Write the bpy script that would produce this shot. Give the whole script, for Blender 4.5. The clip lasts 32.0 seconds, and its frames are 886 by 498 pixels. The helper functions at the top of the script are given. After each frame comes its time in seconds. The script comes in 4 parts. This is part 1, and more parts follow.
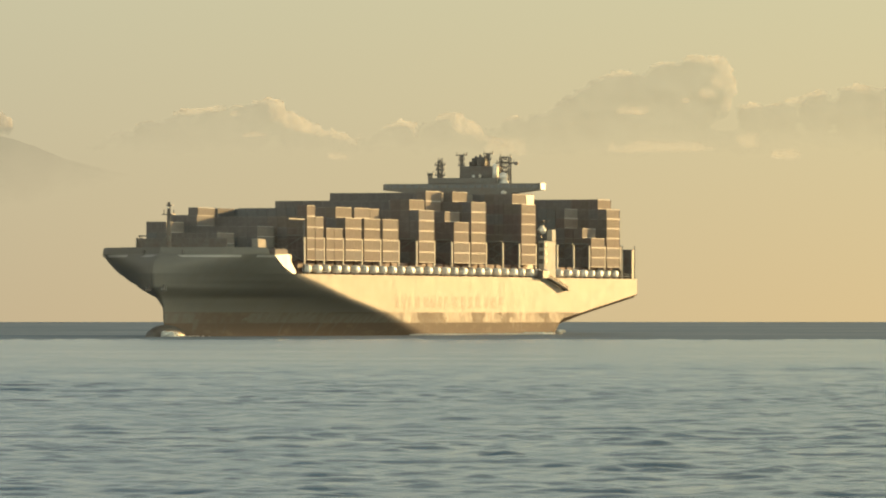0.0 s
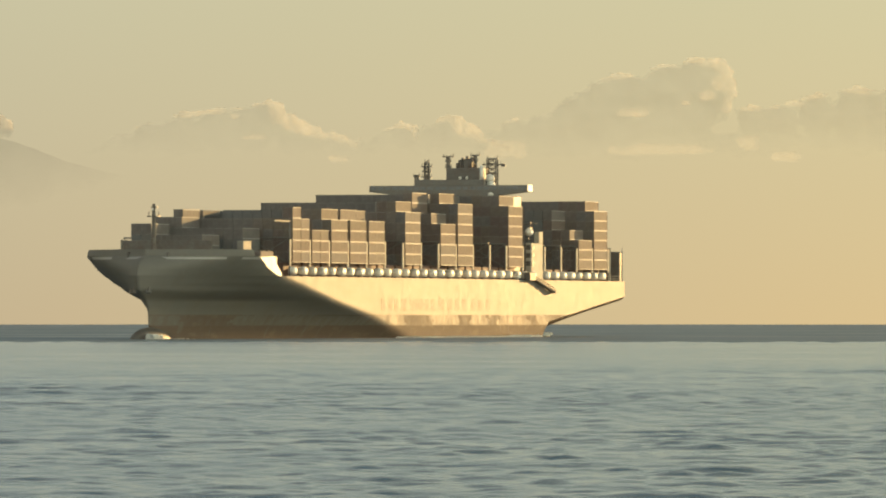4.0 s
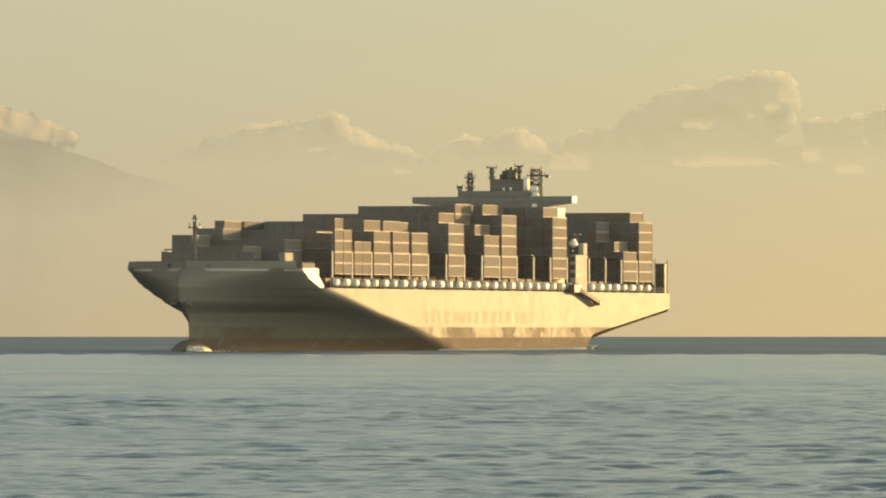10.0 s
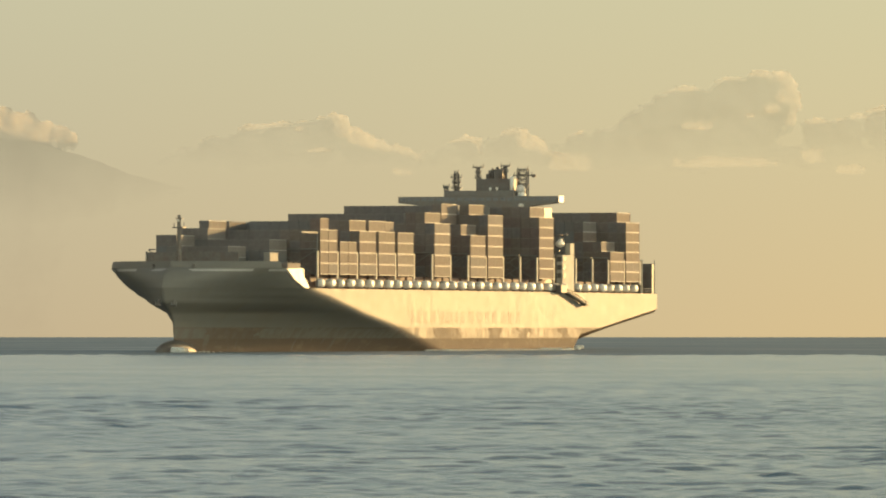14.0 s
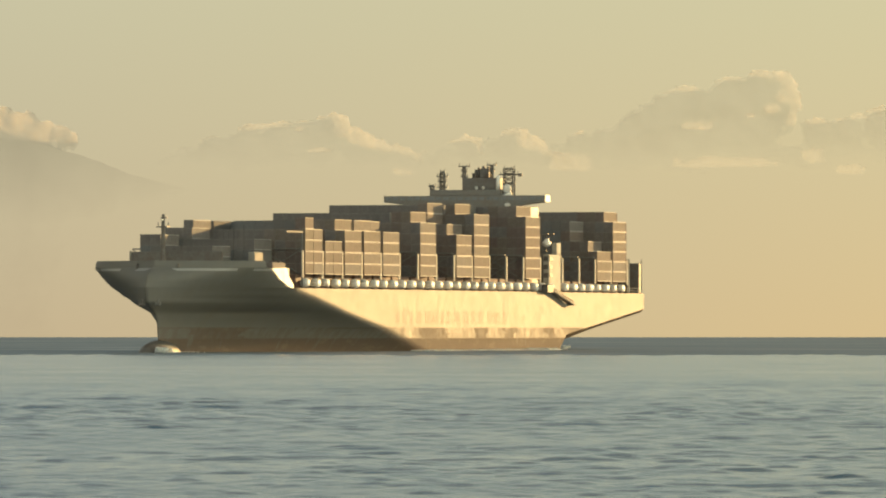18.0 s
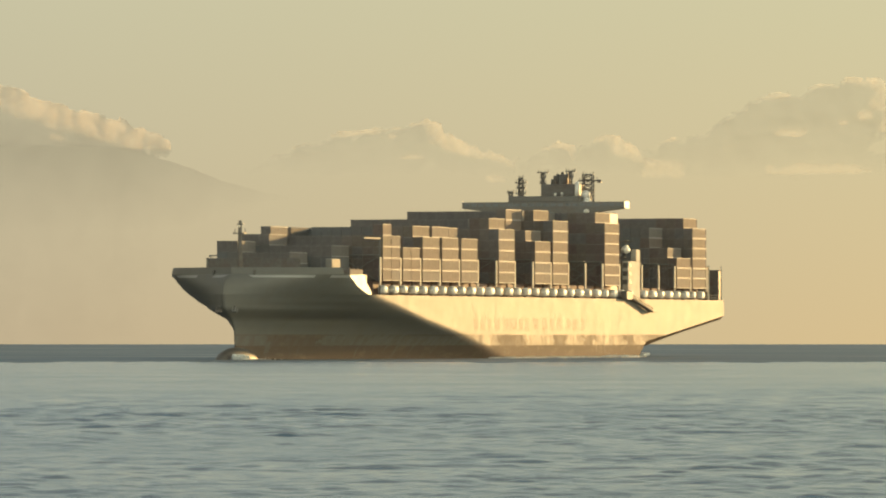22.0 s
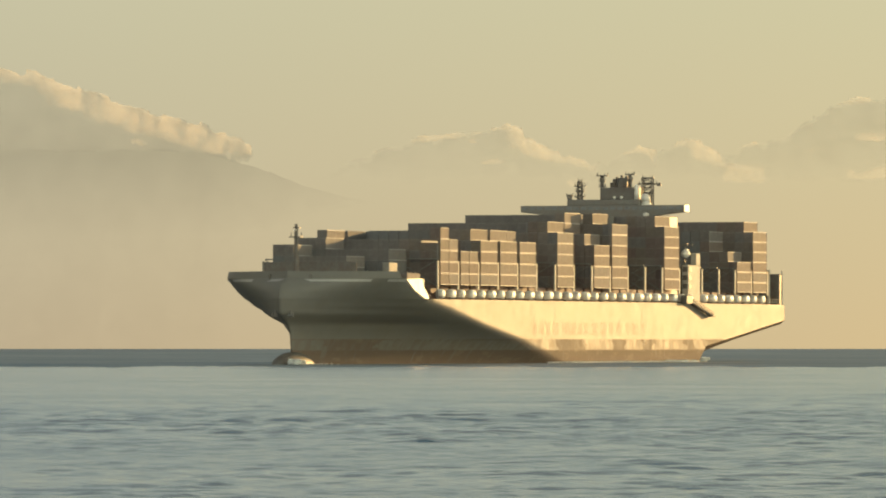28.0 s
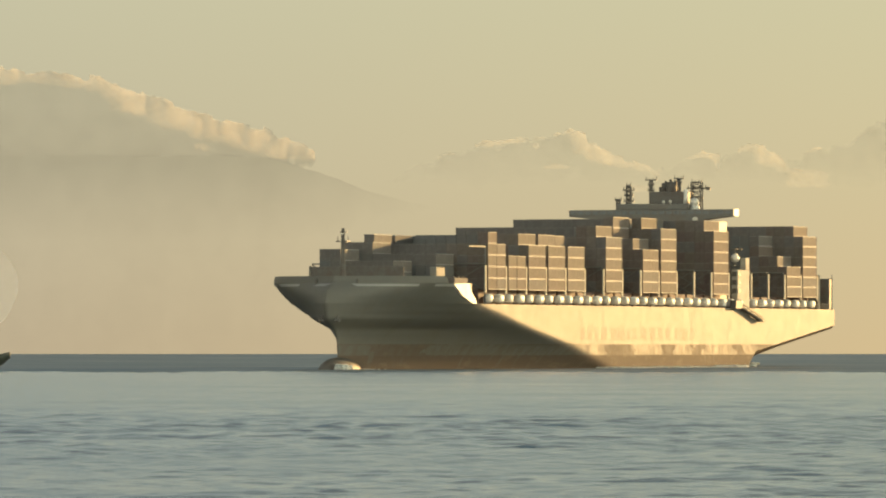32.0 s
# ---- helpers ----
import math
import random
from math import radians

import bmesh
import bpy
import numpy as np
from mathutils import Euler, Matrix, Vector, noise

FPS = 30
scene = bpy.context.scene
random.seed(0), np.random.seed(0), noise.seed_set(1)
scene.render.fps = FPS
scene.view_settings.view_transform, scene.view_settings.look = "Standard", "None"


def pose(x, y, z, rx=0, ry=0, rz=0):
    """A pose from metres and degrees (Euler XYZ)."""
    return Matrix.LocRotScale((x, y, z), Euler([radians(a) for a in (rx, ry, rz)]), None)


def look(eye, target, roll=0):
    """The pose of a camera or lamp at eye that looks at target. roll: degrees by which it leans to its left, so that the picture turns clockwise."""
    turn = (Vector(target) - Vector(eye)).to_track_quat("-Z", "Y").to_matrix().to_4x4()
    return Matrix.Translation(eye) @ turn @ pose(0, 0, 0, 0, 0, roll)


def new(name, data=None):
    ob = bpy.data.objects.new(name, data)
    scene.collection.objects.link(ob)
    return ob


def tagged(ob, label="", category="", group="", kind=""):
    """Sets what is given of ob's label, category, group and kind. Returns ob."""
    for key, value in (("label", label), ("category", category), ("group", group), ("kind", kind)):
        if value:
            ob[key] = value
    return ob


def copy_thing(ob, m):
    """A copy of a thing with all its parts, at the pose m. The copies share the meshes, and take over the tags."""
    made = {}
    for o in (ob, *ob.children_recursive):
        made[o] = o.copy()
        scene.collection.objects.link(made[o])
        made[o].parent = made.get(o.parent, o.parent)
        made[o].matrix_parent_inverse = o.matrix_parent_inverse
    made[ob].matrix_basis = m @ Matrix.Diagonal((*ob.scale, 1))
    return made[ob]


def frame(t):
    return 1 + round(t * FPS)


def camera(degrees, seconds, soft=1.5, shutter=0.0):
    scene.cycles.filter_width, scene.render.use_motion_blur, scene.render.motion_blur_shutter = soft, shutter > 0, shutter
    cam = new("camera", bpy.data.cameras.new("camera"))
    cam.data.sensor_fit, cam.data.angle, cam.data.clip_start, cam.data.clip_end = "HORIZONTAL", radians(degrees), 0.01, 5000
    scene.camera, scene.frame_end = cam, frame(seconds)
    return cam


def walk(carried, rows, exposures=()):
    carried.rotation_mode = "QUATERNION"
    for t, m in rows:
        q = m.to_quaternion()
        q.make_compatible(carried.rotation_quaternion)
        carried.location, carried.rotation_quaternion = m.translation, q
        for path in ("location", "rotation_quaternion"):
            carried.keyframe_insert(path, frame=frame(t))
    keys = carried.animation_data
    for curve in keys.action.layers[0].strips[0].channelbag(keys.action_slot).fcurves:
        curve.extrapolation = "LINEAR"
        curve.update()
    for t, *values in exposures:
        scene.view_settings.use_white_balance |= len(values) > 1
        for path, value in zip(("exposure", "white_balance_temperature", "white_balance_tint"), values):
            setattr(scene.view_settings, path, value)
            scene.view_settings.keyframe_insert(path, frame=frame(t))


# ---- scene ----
LENS = 2 * math.degrees(math.atan(784 / 13236.0))
EYE = 5.2
EXPOSURE = 0.74
cam = camera(LENS, 32.0, soft=2.0)

# seconds, turn to the left, tilt upwards (degrees)
PATH = [
    (0, -0.493, 0.499), (0.5, -0.493, 0.509), (1, -0.490, 0.512), (1.5, -0.490, 0.511), (2, -0.491, 0.512), (2.5, -0.490, 0.514),
    (3, -0.490, 0.516), (3.5, -0.492, 0.516), (5.5, -0.449, 0.535), (6, -0.369, 0.548), (6.5, -0.165, 0.588), (7, -0.054, 0.600),
    (7.5, -0.015, 0.605), (8, 0.003, 0.609), (8.5, 0.000, 0.609), (9, -0.002, 0.609), (9.5, -0.000, 0.609), (10, -0.000, 0.612),
    (10.5, -0.002, 0.612), (11, -0.005, 0.609), (11.5, 0.001, 0.610), (12, 0.002, 0.610), (12.5, 0.003, 0.611), (13, -0.000, 0.616),
    (13.5, 0.001, 0.616), (14, 0.002, 0.616), (14.5, 0.001, 0.616), (16.5, 0.000, 0.616), (17, 0.003, 0.616), (17.5, 0.006, 0.616),
    (18, 0.003, 0.616), (18.5, 0.005, 0.620), (19, 0.001, 0.617), (19.5, 0.003, 0.620), (20, 0.005, 0.624), (20.5, 0.008, 0.620),
    (21, 0.006, 0.619), (21.5, 0.148, 0.631), (22, 0.715, 0.670), (22.5, 1.093, 0.691), (23, 1.243, 0.696), (23.5, 1.313, 0.699),
    (24, 1.321, 0.700), (24.5, 1.324, 0.702), (25, 1.326, 0.701), (25.5, 1.325, 0.708), (27.5, 1.328, 0.707), (28, 1.334, 0.705),
    (28.5, 1.347, 0.702), (29, 1.356, 0.684), (29.5, 1.376, 0.685), (30, 1.435, 0.692), (30.5, 1.502, 0.705), (31, 1.604, 0.717),
    (31.5, 1.728, 0.728), (32, 1.820, 0.744),
]
walk(cam, [(t, pose(0, 0, EYE, 90 + tilt, 0, turn)) for t, turn, tilt in PATH], [(0.0, EXPOSURE), (32.0, EXPOSURE)])

# ---- sky and sun ----
SUN_TURN, SUN_HEIGHT = 33.5, 5.5       # degrees to the right of the view, above the horizon
sun_way = Vector((math.sin(radians(SUN_TURN)) * math.cos(radians(SUN_HEIGHT)), math.cos(radians(SUN_TURN)) * math.cos(radians(SUN_HEIGHT)), math.sin(radians(SUN_HEIGHT))))
sun = new("sun", bpy.data.lights.new("sun", "SUN"))
sun.data.energy, sun.data.angle, sun.data.color = 2.85, radians(0.6), (1.0, 0.61, 0.23)
sun.matrix_world = look((0, 0, 300), Vector((0, 0, 300)) - sun_way)

world = bpy.data.worlds.new("sky")
scene.world = world
world.use_nodes = True


def node(tree, kind, **values):
    n = tree.nodes.new(kind)
    for key, value in values.items():
        if key in n.inputs:
            n.inputs[key].default_value = value
    return n


def ramp(tree, stops, source):
    n = tree.nodes.new("ShaderNodeValToRGB")
    cr = n.color_ramp
    while len(cr.elements) < len(stops):
        cr.elements.new(0.5)
    for e, (p, c) in zip(cr.elements, stops):
        e.position = p
        e.color = (*c, 1) if len(c) == 3 else c
    tree.links.new(source, n.inputs[0])
    return n.outputs[0]


def maths(tree, op, a, b=0.0, c=0.0, clamp=False):
    n = tree.nodes.new("ShaderNodeMath")
    n.operation, n.use_clamp = op, clamp
    for i, v in enumerate((a, b, c)):
        if isinstance(v, (int, float)):
            n.inputs[i].default_value = v
        else:
            tree.links.new(v, n.inputs[i])
    return n.outputs[0]


def mixed(tree, fac, a, b, blend="MIX"):
    n = tree.nodes.new("ShaderNodeMix")
    n.data_type, n.blend_type = "RGBA", blend
    for i, v in ((0, fac), (6, a), (7, b)):
        if isinstance(v, (int, float)):
            n.inputs[i].default_value = v
        elif isinstance(v, tuple):
            n.inputs[i].default_value = (*v, 1)
        else:
            tree.links.new(v, n.inputs[i])
    return n.outputs[2]


def build_world():
    tree = world.node_tree
    tree.nodes.clear()
    sky = tree.nodes.new("ShaderNodeTexSky")
    sky.sky_type, sky.sun_disc = "NISHITA", False
    sky.sun_elevation, sky.sun_rotation = radians(SUN_HEIGHT), radians(SUN_TURN)
    sky.air_density, sky.dust_density, sky.ozone_density = 1.0, 3.0, 1.5
    place = tree.nodes.new("ShaderNodeTexCoord").outputs["Generated"]
    part_ = tree.nodes.new("ShaderNodeSeparateXYZ")
    tree.links.new(place, part_.inputs[0])
    up = part_.outputs[2]
    # evening haze lies along the horizon and thins out upwards; it is warmer and brighter towards the sun
    side = maths(tree, "MULTIPLY_ADD", part_.outputs[0], 3.4, 0.42, True)
    low = mixed(tree, side, (0.492, 0.412, 0.28), (0.82, 0.60, 0.275))
    high = mixed(tree, side, (0.56, 0.535, 0.37), (0.70, 0.645, 0.375))
    band = maths(tree, "MULTIPLY", up, 20.0, 0, True)
    haze = mixed(tree, band, low, high)
    upper = ramp(tree, [(0.0, (1, 1, 1)), (0.055, (1, 1, 1)), (0.14, (1.04, 1.27, 1.72)), (0.5, (0.75, 0.9, 1.28)), (1.0, (0.52, 0.62, 0.98))], up)
    haze = mixed(tree, 1.0, haze, upper, "MULTIPLY")
    # fill added out of view: horizon haze behind and to both sides glows onto the shaded ship, the sky above it stays
    # dim
    behind = maths(tree, "MULTIPLY_ADD", part_.outputs[1], 0.5, 0.5)
    lofty = maths(tree, "MULTIPLY", up, 3.0, 0, True)
    away = mixed(tree, lofty,
                 ramp(tree, [(0.0, (4.0, 4.15, 4.5)), (0.3, (3.4, 3.5, 3.75)), (0.5, (1.9, 1.8, 1.7)), (0.7, (1, 1, 1)), (0.9, (1, 1, 1))], behind),
                 ramp(tree, [(0.0, (1.25, 1.2, 1.1)), (0.5, (1.2, 1.15, 1.05)), (0.7, (1, 1, 1)), (0.9, (1, 1, 1))], behind))
    haze = mixed(tree, 1.0, haze, away, "MULTIPLY")
    across = maths(tree, "MULTIPLY_ADD", part_.outputs[0], 0.5, 0.5)
    flank = mixed(tree, lofty,
                  ramp(tree, [(0.0, (1.25, 1.02, 0.72)), (0.38, (1, 1, 1)), (0.58, (1, 1, 1)), (0.8, (2.2, 2.12, 1.98)), (1.0, (3.0, 2.88, 2.68))], across),
                  ramp(tree, [(0.0, (1.25, 1.02, 0.72)), (0.38, (1, 1, 1)), (1.0, (1, 1, 1))], across))
    haze = mixed(tree, 1.0, haze, flank, "MULTIPLY")
    scaled = mixed(tree, 1.0, sky.outputs[0], (0.08, 0.08, 0.08), "MULTIPLY")
    thin = ramp(tree, [(0.0, (0, 0, 0)), (0.06, (0, 0, 0)), (0.5, (0.3, 0.3, 0.3)), (1.0, (0.4, 0.4, 0.4))], up)
    total = mixed(tree, thin, haze, scaled)
    back = node(tree, "ShaderNodeBackground", Strength=0.6)
    tree.links.new(total, back.inputs[0])
    out = tree.nodes.new("ShaderNodeOutputWorld")
    tree.links.new(back.outputs[0], out.inputs[0])


build_world()


# ---- materials ----
def material(name, colour, rough=0.6, metal=0.0, spread=0.15, grain=0.6, bump=0.0, dirt=None, dirt_amount=0.5, dirt_scale=0.15, spec=0.5, random_value=0.0):
    """Paint or metal with two scales of variation, dirt patches and a fine relief."""
    m = bpy.data.materials.new(name)
    m.use_nodes = True
    tree = m.node_tree
    b = tree.nodes["Principled BSDF"]
    place = tree.nodes.new("ShaderNodeTexCoord").outputs["Object"]
    fine = node(tree, "ShaderNodeTexNoise", Scale=1.0 / grain, Detail=6.0, Roughness=0.6)
    broad = node(tree, "ShaderNodeTexNoise", Scale=dirt_scale, Detail=5.0, Roughness=0.65)
    for n in (fine, broad):
        tree.links.new(place, n.inputs["Vector"])
    low = tuple(c * (1 - spread) for c in colour)
    high = tuple(min(1, c * (1 + spread)) for c in colour)
    col = ramp(tree, [(0.3, low), (0.7, high)], fine.outputs[0])
    if dirt:
        amount = maths(tree, "MULTIPLY", ramp(tree, [(0.45, (0, 0, 0)), (0.7, (1, 1, 1))], broad.outputs[0]), dirt_amount)
        col = mixed(tree, amount, col, dirt)
    if random_value:
        info = tree.nodes.new("ShaderNodeObjectInfo")
        hsv = tree.nodes.new("ShaderNodeHueSaturation")
        tree.links.new(maths(tree, "MULTIPLY_ADD", info.outputs["Random"], random_value, 1 - random_value / 2), hsv.inputs["Value"])
        tree.links.new(col, hsv.inputs["Color"])
        col = hsv.outputs[0]
    tree.links.new(col, b.inputs["Base Color"])
    tree.links.new(maths(tree, "MULTIPLY_ADD", fine.outputs[0], 0.2, rough - 0.1, True), b.inputs["Roughness"])
    b.inputs["Metallic"].default_value = metal
    b.inputs["Specular IOR Level"].default_value = spec
    if bump:
        n = node(tree, "ShaderNodeBump", Strength=bump, Distance=0.05)
        tree.links.new(fine.outputs[0], n.inputs["Height"])
        tree.links.new(n.outputs[0], b.inputs["Normal"])
    return m


def hull_material():
    """Weathered light blue ship's paint above worn red-brown boot topping, with rust runs and fender scuffs."""
    m = material("hull_paint", (0.168, 0.164, 0.153), 0.54, 0, 0.05, 2.5, 0.0)
    tree = m.node_tree
    b = tree.nodes["Principled BSDF"]
    col = b.inputs["Base Color"].links[0].from_socket
    place = tree.nodes.new("ShaderNodeTexCoord").outputs["Object"]
    sep = tree.nodes.new("ShaderNodeSeparateXYZ")
    tree.links.new(place, sep.inputs[0])
    x, z = sep.outputs[0], sep.outputs[2]

    def noise_at(sx, sz, detail=4.0):
        v = tree.nodes.new("ShaderNodeCombineXYZ")
        tree.links.new(maths(tree, "MULTIPLY", x, sx), v.inputs[0])
        tree.links.new(maths(tree, "MULTIPLY", z, sz), v.inputs[2])
        n = node(tree, "ShaderNodeTexNoise", Scale=1.0, Detail=detail, Roughness=0.6)
        tree.links.new(v.outputs[0], n.inputs["Vector"])
        return n.outputs[0]

    runs = ramp(tree, [(0.50, (0, 0, 0)), (0.72, (1, 1, 1))], noise_at(0.35, 0.05))
    col = mixed(tree, maths(tree, "MULTIPLY", runs, 0.16), col, (0.15, 0.115, 0.075))
    patch = ramp(tree, [(0.42, (0, 0, 0)), (0.62, (1, 1, 1))], noise_at(0.09, 0.28, 6.0))
    col = mixed(tree, maths(tree, "MULTIPLY", patch, 0.22), col, (0.14, 0.118, 0.088))
    # worn boot topping in two strips: a solid lower one, and an upper one touched up length by length
    def lengths(step, shift):
        cell = tree.nodes.new("ShaderNodeTexWhiteNoise")
        cell.noise_dimensions = "1D"
        bent = maths(tree, "MULTIPLY_ADD", noise_at(0.12, 0.2), 2.4, maths(tree, "MULTIPLY_ADD", x, step, shift))
        tree.links.new(maths(tree, "FLOOR", bent), cell.inputs["W"])
        return cell.outputs["Value"]

    def below(top, soft):
        return maths(tree, "MULTIPLY", maths(tree, "SUBTRACT", top, z), soft, 0, True)

    edge = maths(tree, "MULTIPLY_ADD", noise_at(0.9, 0.2, 6.0), 0.7, -0.35)
    breaks = ramp(tree, [(0.33, (0.25, 0.25, 0.25)), (0.42, (1, 1, 1))], noise_at(0.4, 0.06, 5.0))
    first = maths(tree, "MULTIPLY", below(maths(tree, "ADD", edge, 3.3), 3.5), breaks)
    second = below(maths(tree, "MULTIPLY_ADD", edge, 0.6, 5.75), 4.0)
    worn = ramp(tree, [(0.40, (0.12, 0.12, 0.12)), (0.58, (1, 1, 1))], noise_at(0.5, 0.3, 6.0))
    touched = maths(tree, "GREATER_THAN", lengths(0.09, 0.3), 0.6)
    shade = maths(tree, "MAXIMUM", maths(tree, "MULTIPLY", touched, maths(tree, "MULTIPLY_ADD", worn, 0.25, 0.65)), maths(tree, "MULTIPLY", worn, 0.5))
    rim = maths(tree, "MULTIPLY", maths(tree, "MULTIPLY", maths(tree, "SUBTRACT", z, 5.25), 4.0, 0, True), maths(tree, "GREATER_THAN", lengths(0.03, 0.8), 0.3))
    second = maths(tree, "MULTIPLY", second, maths(tree, "MAXIMUM", shade, maths(tree, "MULTIPLY", rim, 0.8)))
    low = maths(tree, "MAXIMUM", first, second)
    red = mixed(tree, noise_at(0.8, 1.2), (0.166, 0.124, 0.097), (0.142, 0.110, 0.089))
    scuff = ramp(tree, [(0.56, (0, 0, 0)), (0.64, (1, 1, 1))], noise_at(0.16, 0.5))
    red = mixed(tree, maths(tree, "MULTIPLY", scuff, 0.4), red, (0.235, 0.185, 0.14))
    col = mixed(tree, low, col, red)
    old = b.inputs["Roughness"].links[0].from_socket
    tree.links.new(maths(tree, "MULTIPLY_ADD", low, 0.12, old, True), b.inputs["Roughness"])
    tree.links.new(maths(tree, "MULTIPLY_ADD", low, -0.17, 0.2), b.inputs["Specular IOR Level"])
    tree.links.new(col, b.inputs["Base Color"])
    return m


HULL = hull_material()
DECK = material("deck_paint", (0.16, 0.10, 0.08), 0.7, 0, 0.2, 1.0, 0.2, (0.08, 0.05, 0.04))
WHITE = material("white_paint", (0.74, 0.72, 0.67), 0.45, 0, 0.06, 0.8, 0.0, (0.40, 0.27, 0.16), 0.4, 0.4)
GREY = material("grey_paint", (0.165, 0.16, 0.15), 0.5, 0, 0.12, 0.7, 0.0, (0.16, 0.11, 0.08), 0.5, 0.3)
DARK = material("dark_steel", (0.145, 0.135, 0.125), 0.55, 0.2, 0.2, 0.5, 0.0, (0.10, 0.06, 0.04), 0.5, 0.4)
CREAM = material("cream_steel", (0.46, 0.43, 0.36), 0.68, 0, 0.1, 0.5, 0.0, (0.32, 0.2, 0.12), 0.5, 0.5)
STRAKE = material("pale_strake_paint", (0.36, 0.355, 0.34), 0.5, 0, 0.08, 0.6)
LOCKER = material("weathered_pale_paint", (0.23, 0.215, 0.19), 0.65, 0, 0.1, 0.5, 0.0, (0.16, 0.13, 0.10), 0.5, 0.5)
# darker than the hull, so the shade under the stern is in the paint
COUNTER_SHADE = material("shaded_underside_paint", (0.085, 0.06, 0.045), 0.8, 0, 0.2, 1.5, 0.0, (0.05, 0.04, 0.03), 0.5, 0.2, 0.1)
GLASS = material("dark_window_glass", (0.16, 0.17, 0.18), 0.3, 0, 0.1, 1.0)
PALE_LETTER = material("faded_lettering_paint", (0.20, 0.188, 0.165), 0.6, 0, 0.15, 1.0, 0.0, (0.14, 0.12, 0.095), 0.8, 0.3, 0.3)
BOX_COLOURS = [("rust_brown", (0.160, 0.128, 0.114)), ("tan", (0.178, 0.150, 0.136)), ("weathered_grey", (0.162, 0.148, 0.144)), ("dull_red", (0.158, 0.122, 0.110)), ("ochre", (0.166, 0.138, 0.118))]
BOX_PAINT = [material("container_paint_" + n, c, 0.74, 0, 0.15, 0.7, 0.0, tuple(v * 0.7 for v in c), 0.5, 0.5, 0.4, 0.12) for n, c in BOX_COLOURS]
# rails paler than the walls: sunlight along them is put into the colour
BOX_SUNLIT_RAIL = [material("container_sunlit_rail_" + n, tuple(0.6 * v + 0.22 for v in c), 0.6, 0, 0.1, 0.4, 0.0, c, 0.5, 0.6) for n, c in BOX_COLOURS]


def stack_material():
    m = material("mixed_container_paint", (0.152, 0.150, 0.150), 0.75, 0, 0.1, 0.7, spec=0.2)
    tree = m.node_tree
    b = tree.nodes["Principled BSDF"]
    col = b.inputs["Base Color"].links[0].from_socket
    isle = tree.nodes.new("ShaderNodeNewGeometry").outputs["Random Per Island"]
    tint = ramp(tree, [(0.0, (0.94, 0.92, 0.90)), (0.3, (1.0, 1.02, 1.04)), (0.55, (0.97, 1.02, 1.06)), (0.8, (0.98, 0.94, 0.92)), (1.0, (1.04, 1.03, 1.0))], isle)
    tree.links.new(mixed(tree, 1.0, col, tint, "MULTIPLY"), b.inputs["Base Color"])
    return m


STACK = stack_material()


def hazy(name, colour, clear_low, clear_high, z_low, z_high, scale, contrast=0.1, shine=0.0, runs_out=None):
    """Something miles off. Haze is put into the material: part of what is behind it shines through, more of it lower
    down.
    """
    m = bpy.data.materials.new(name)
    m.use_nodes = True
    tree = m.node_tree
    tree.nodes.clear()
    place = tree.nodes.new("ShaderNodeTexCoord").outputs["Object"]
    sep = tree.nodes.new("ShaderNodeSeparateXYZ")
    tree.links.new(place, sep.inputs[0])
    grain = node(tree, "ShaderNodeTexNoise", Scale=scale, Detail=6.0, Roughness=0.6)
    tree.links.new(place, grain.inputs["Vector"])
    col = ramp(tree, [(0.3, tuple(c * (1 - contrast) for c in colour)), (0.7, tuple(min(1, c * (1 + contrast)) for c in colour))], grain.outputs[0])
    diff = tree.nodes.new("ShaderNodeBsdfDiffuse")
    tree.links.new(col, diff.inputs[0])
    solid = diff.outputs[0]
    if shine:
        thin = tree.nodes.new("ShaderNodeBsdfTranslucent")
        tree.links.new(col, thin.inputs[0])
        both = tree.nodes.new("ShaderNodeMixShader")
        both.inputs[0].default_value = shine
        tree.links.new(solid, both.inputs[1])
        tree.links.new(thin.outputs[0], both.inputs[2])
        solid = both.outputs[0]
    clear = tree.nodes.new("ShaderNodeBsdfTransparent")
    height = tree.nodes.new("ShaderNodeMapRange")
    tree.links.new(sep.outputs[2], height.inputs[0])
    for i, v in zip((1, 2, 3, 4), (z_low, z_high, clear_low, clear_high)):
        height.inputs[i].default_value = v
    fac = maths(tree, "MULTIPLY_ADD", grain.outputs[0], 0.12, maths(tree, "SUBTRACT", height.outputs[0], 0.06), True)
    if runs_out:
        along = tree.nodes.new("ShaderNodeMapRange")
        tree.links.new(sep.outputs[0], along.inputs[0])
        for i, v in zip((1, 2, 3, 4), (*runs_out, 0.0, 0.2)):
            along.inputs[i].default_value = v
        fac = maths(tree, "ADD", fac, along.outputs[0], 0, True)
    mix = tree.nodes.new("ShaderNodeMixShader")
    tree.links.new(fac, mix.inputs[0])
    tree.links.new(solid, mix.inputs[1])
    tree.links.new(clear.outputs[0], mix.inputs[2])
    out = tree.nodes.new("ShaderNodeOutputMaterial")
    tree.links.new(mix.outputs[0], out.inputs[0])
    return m


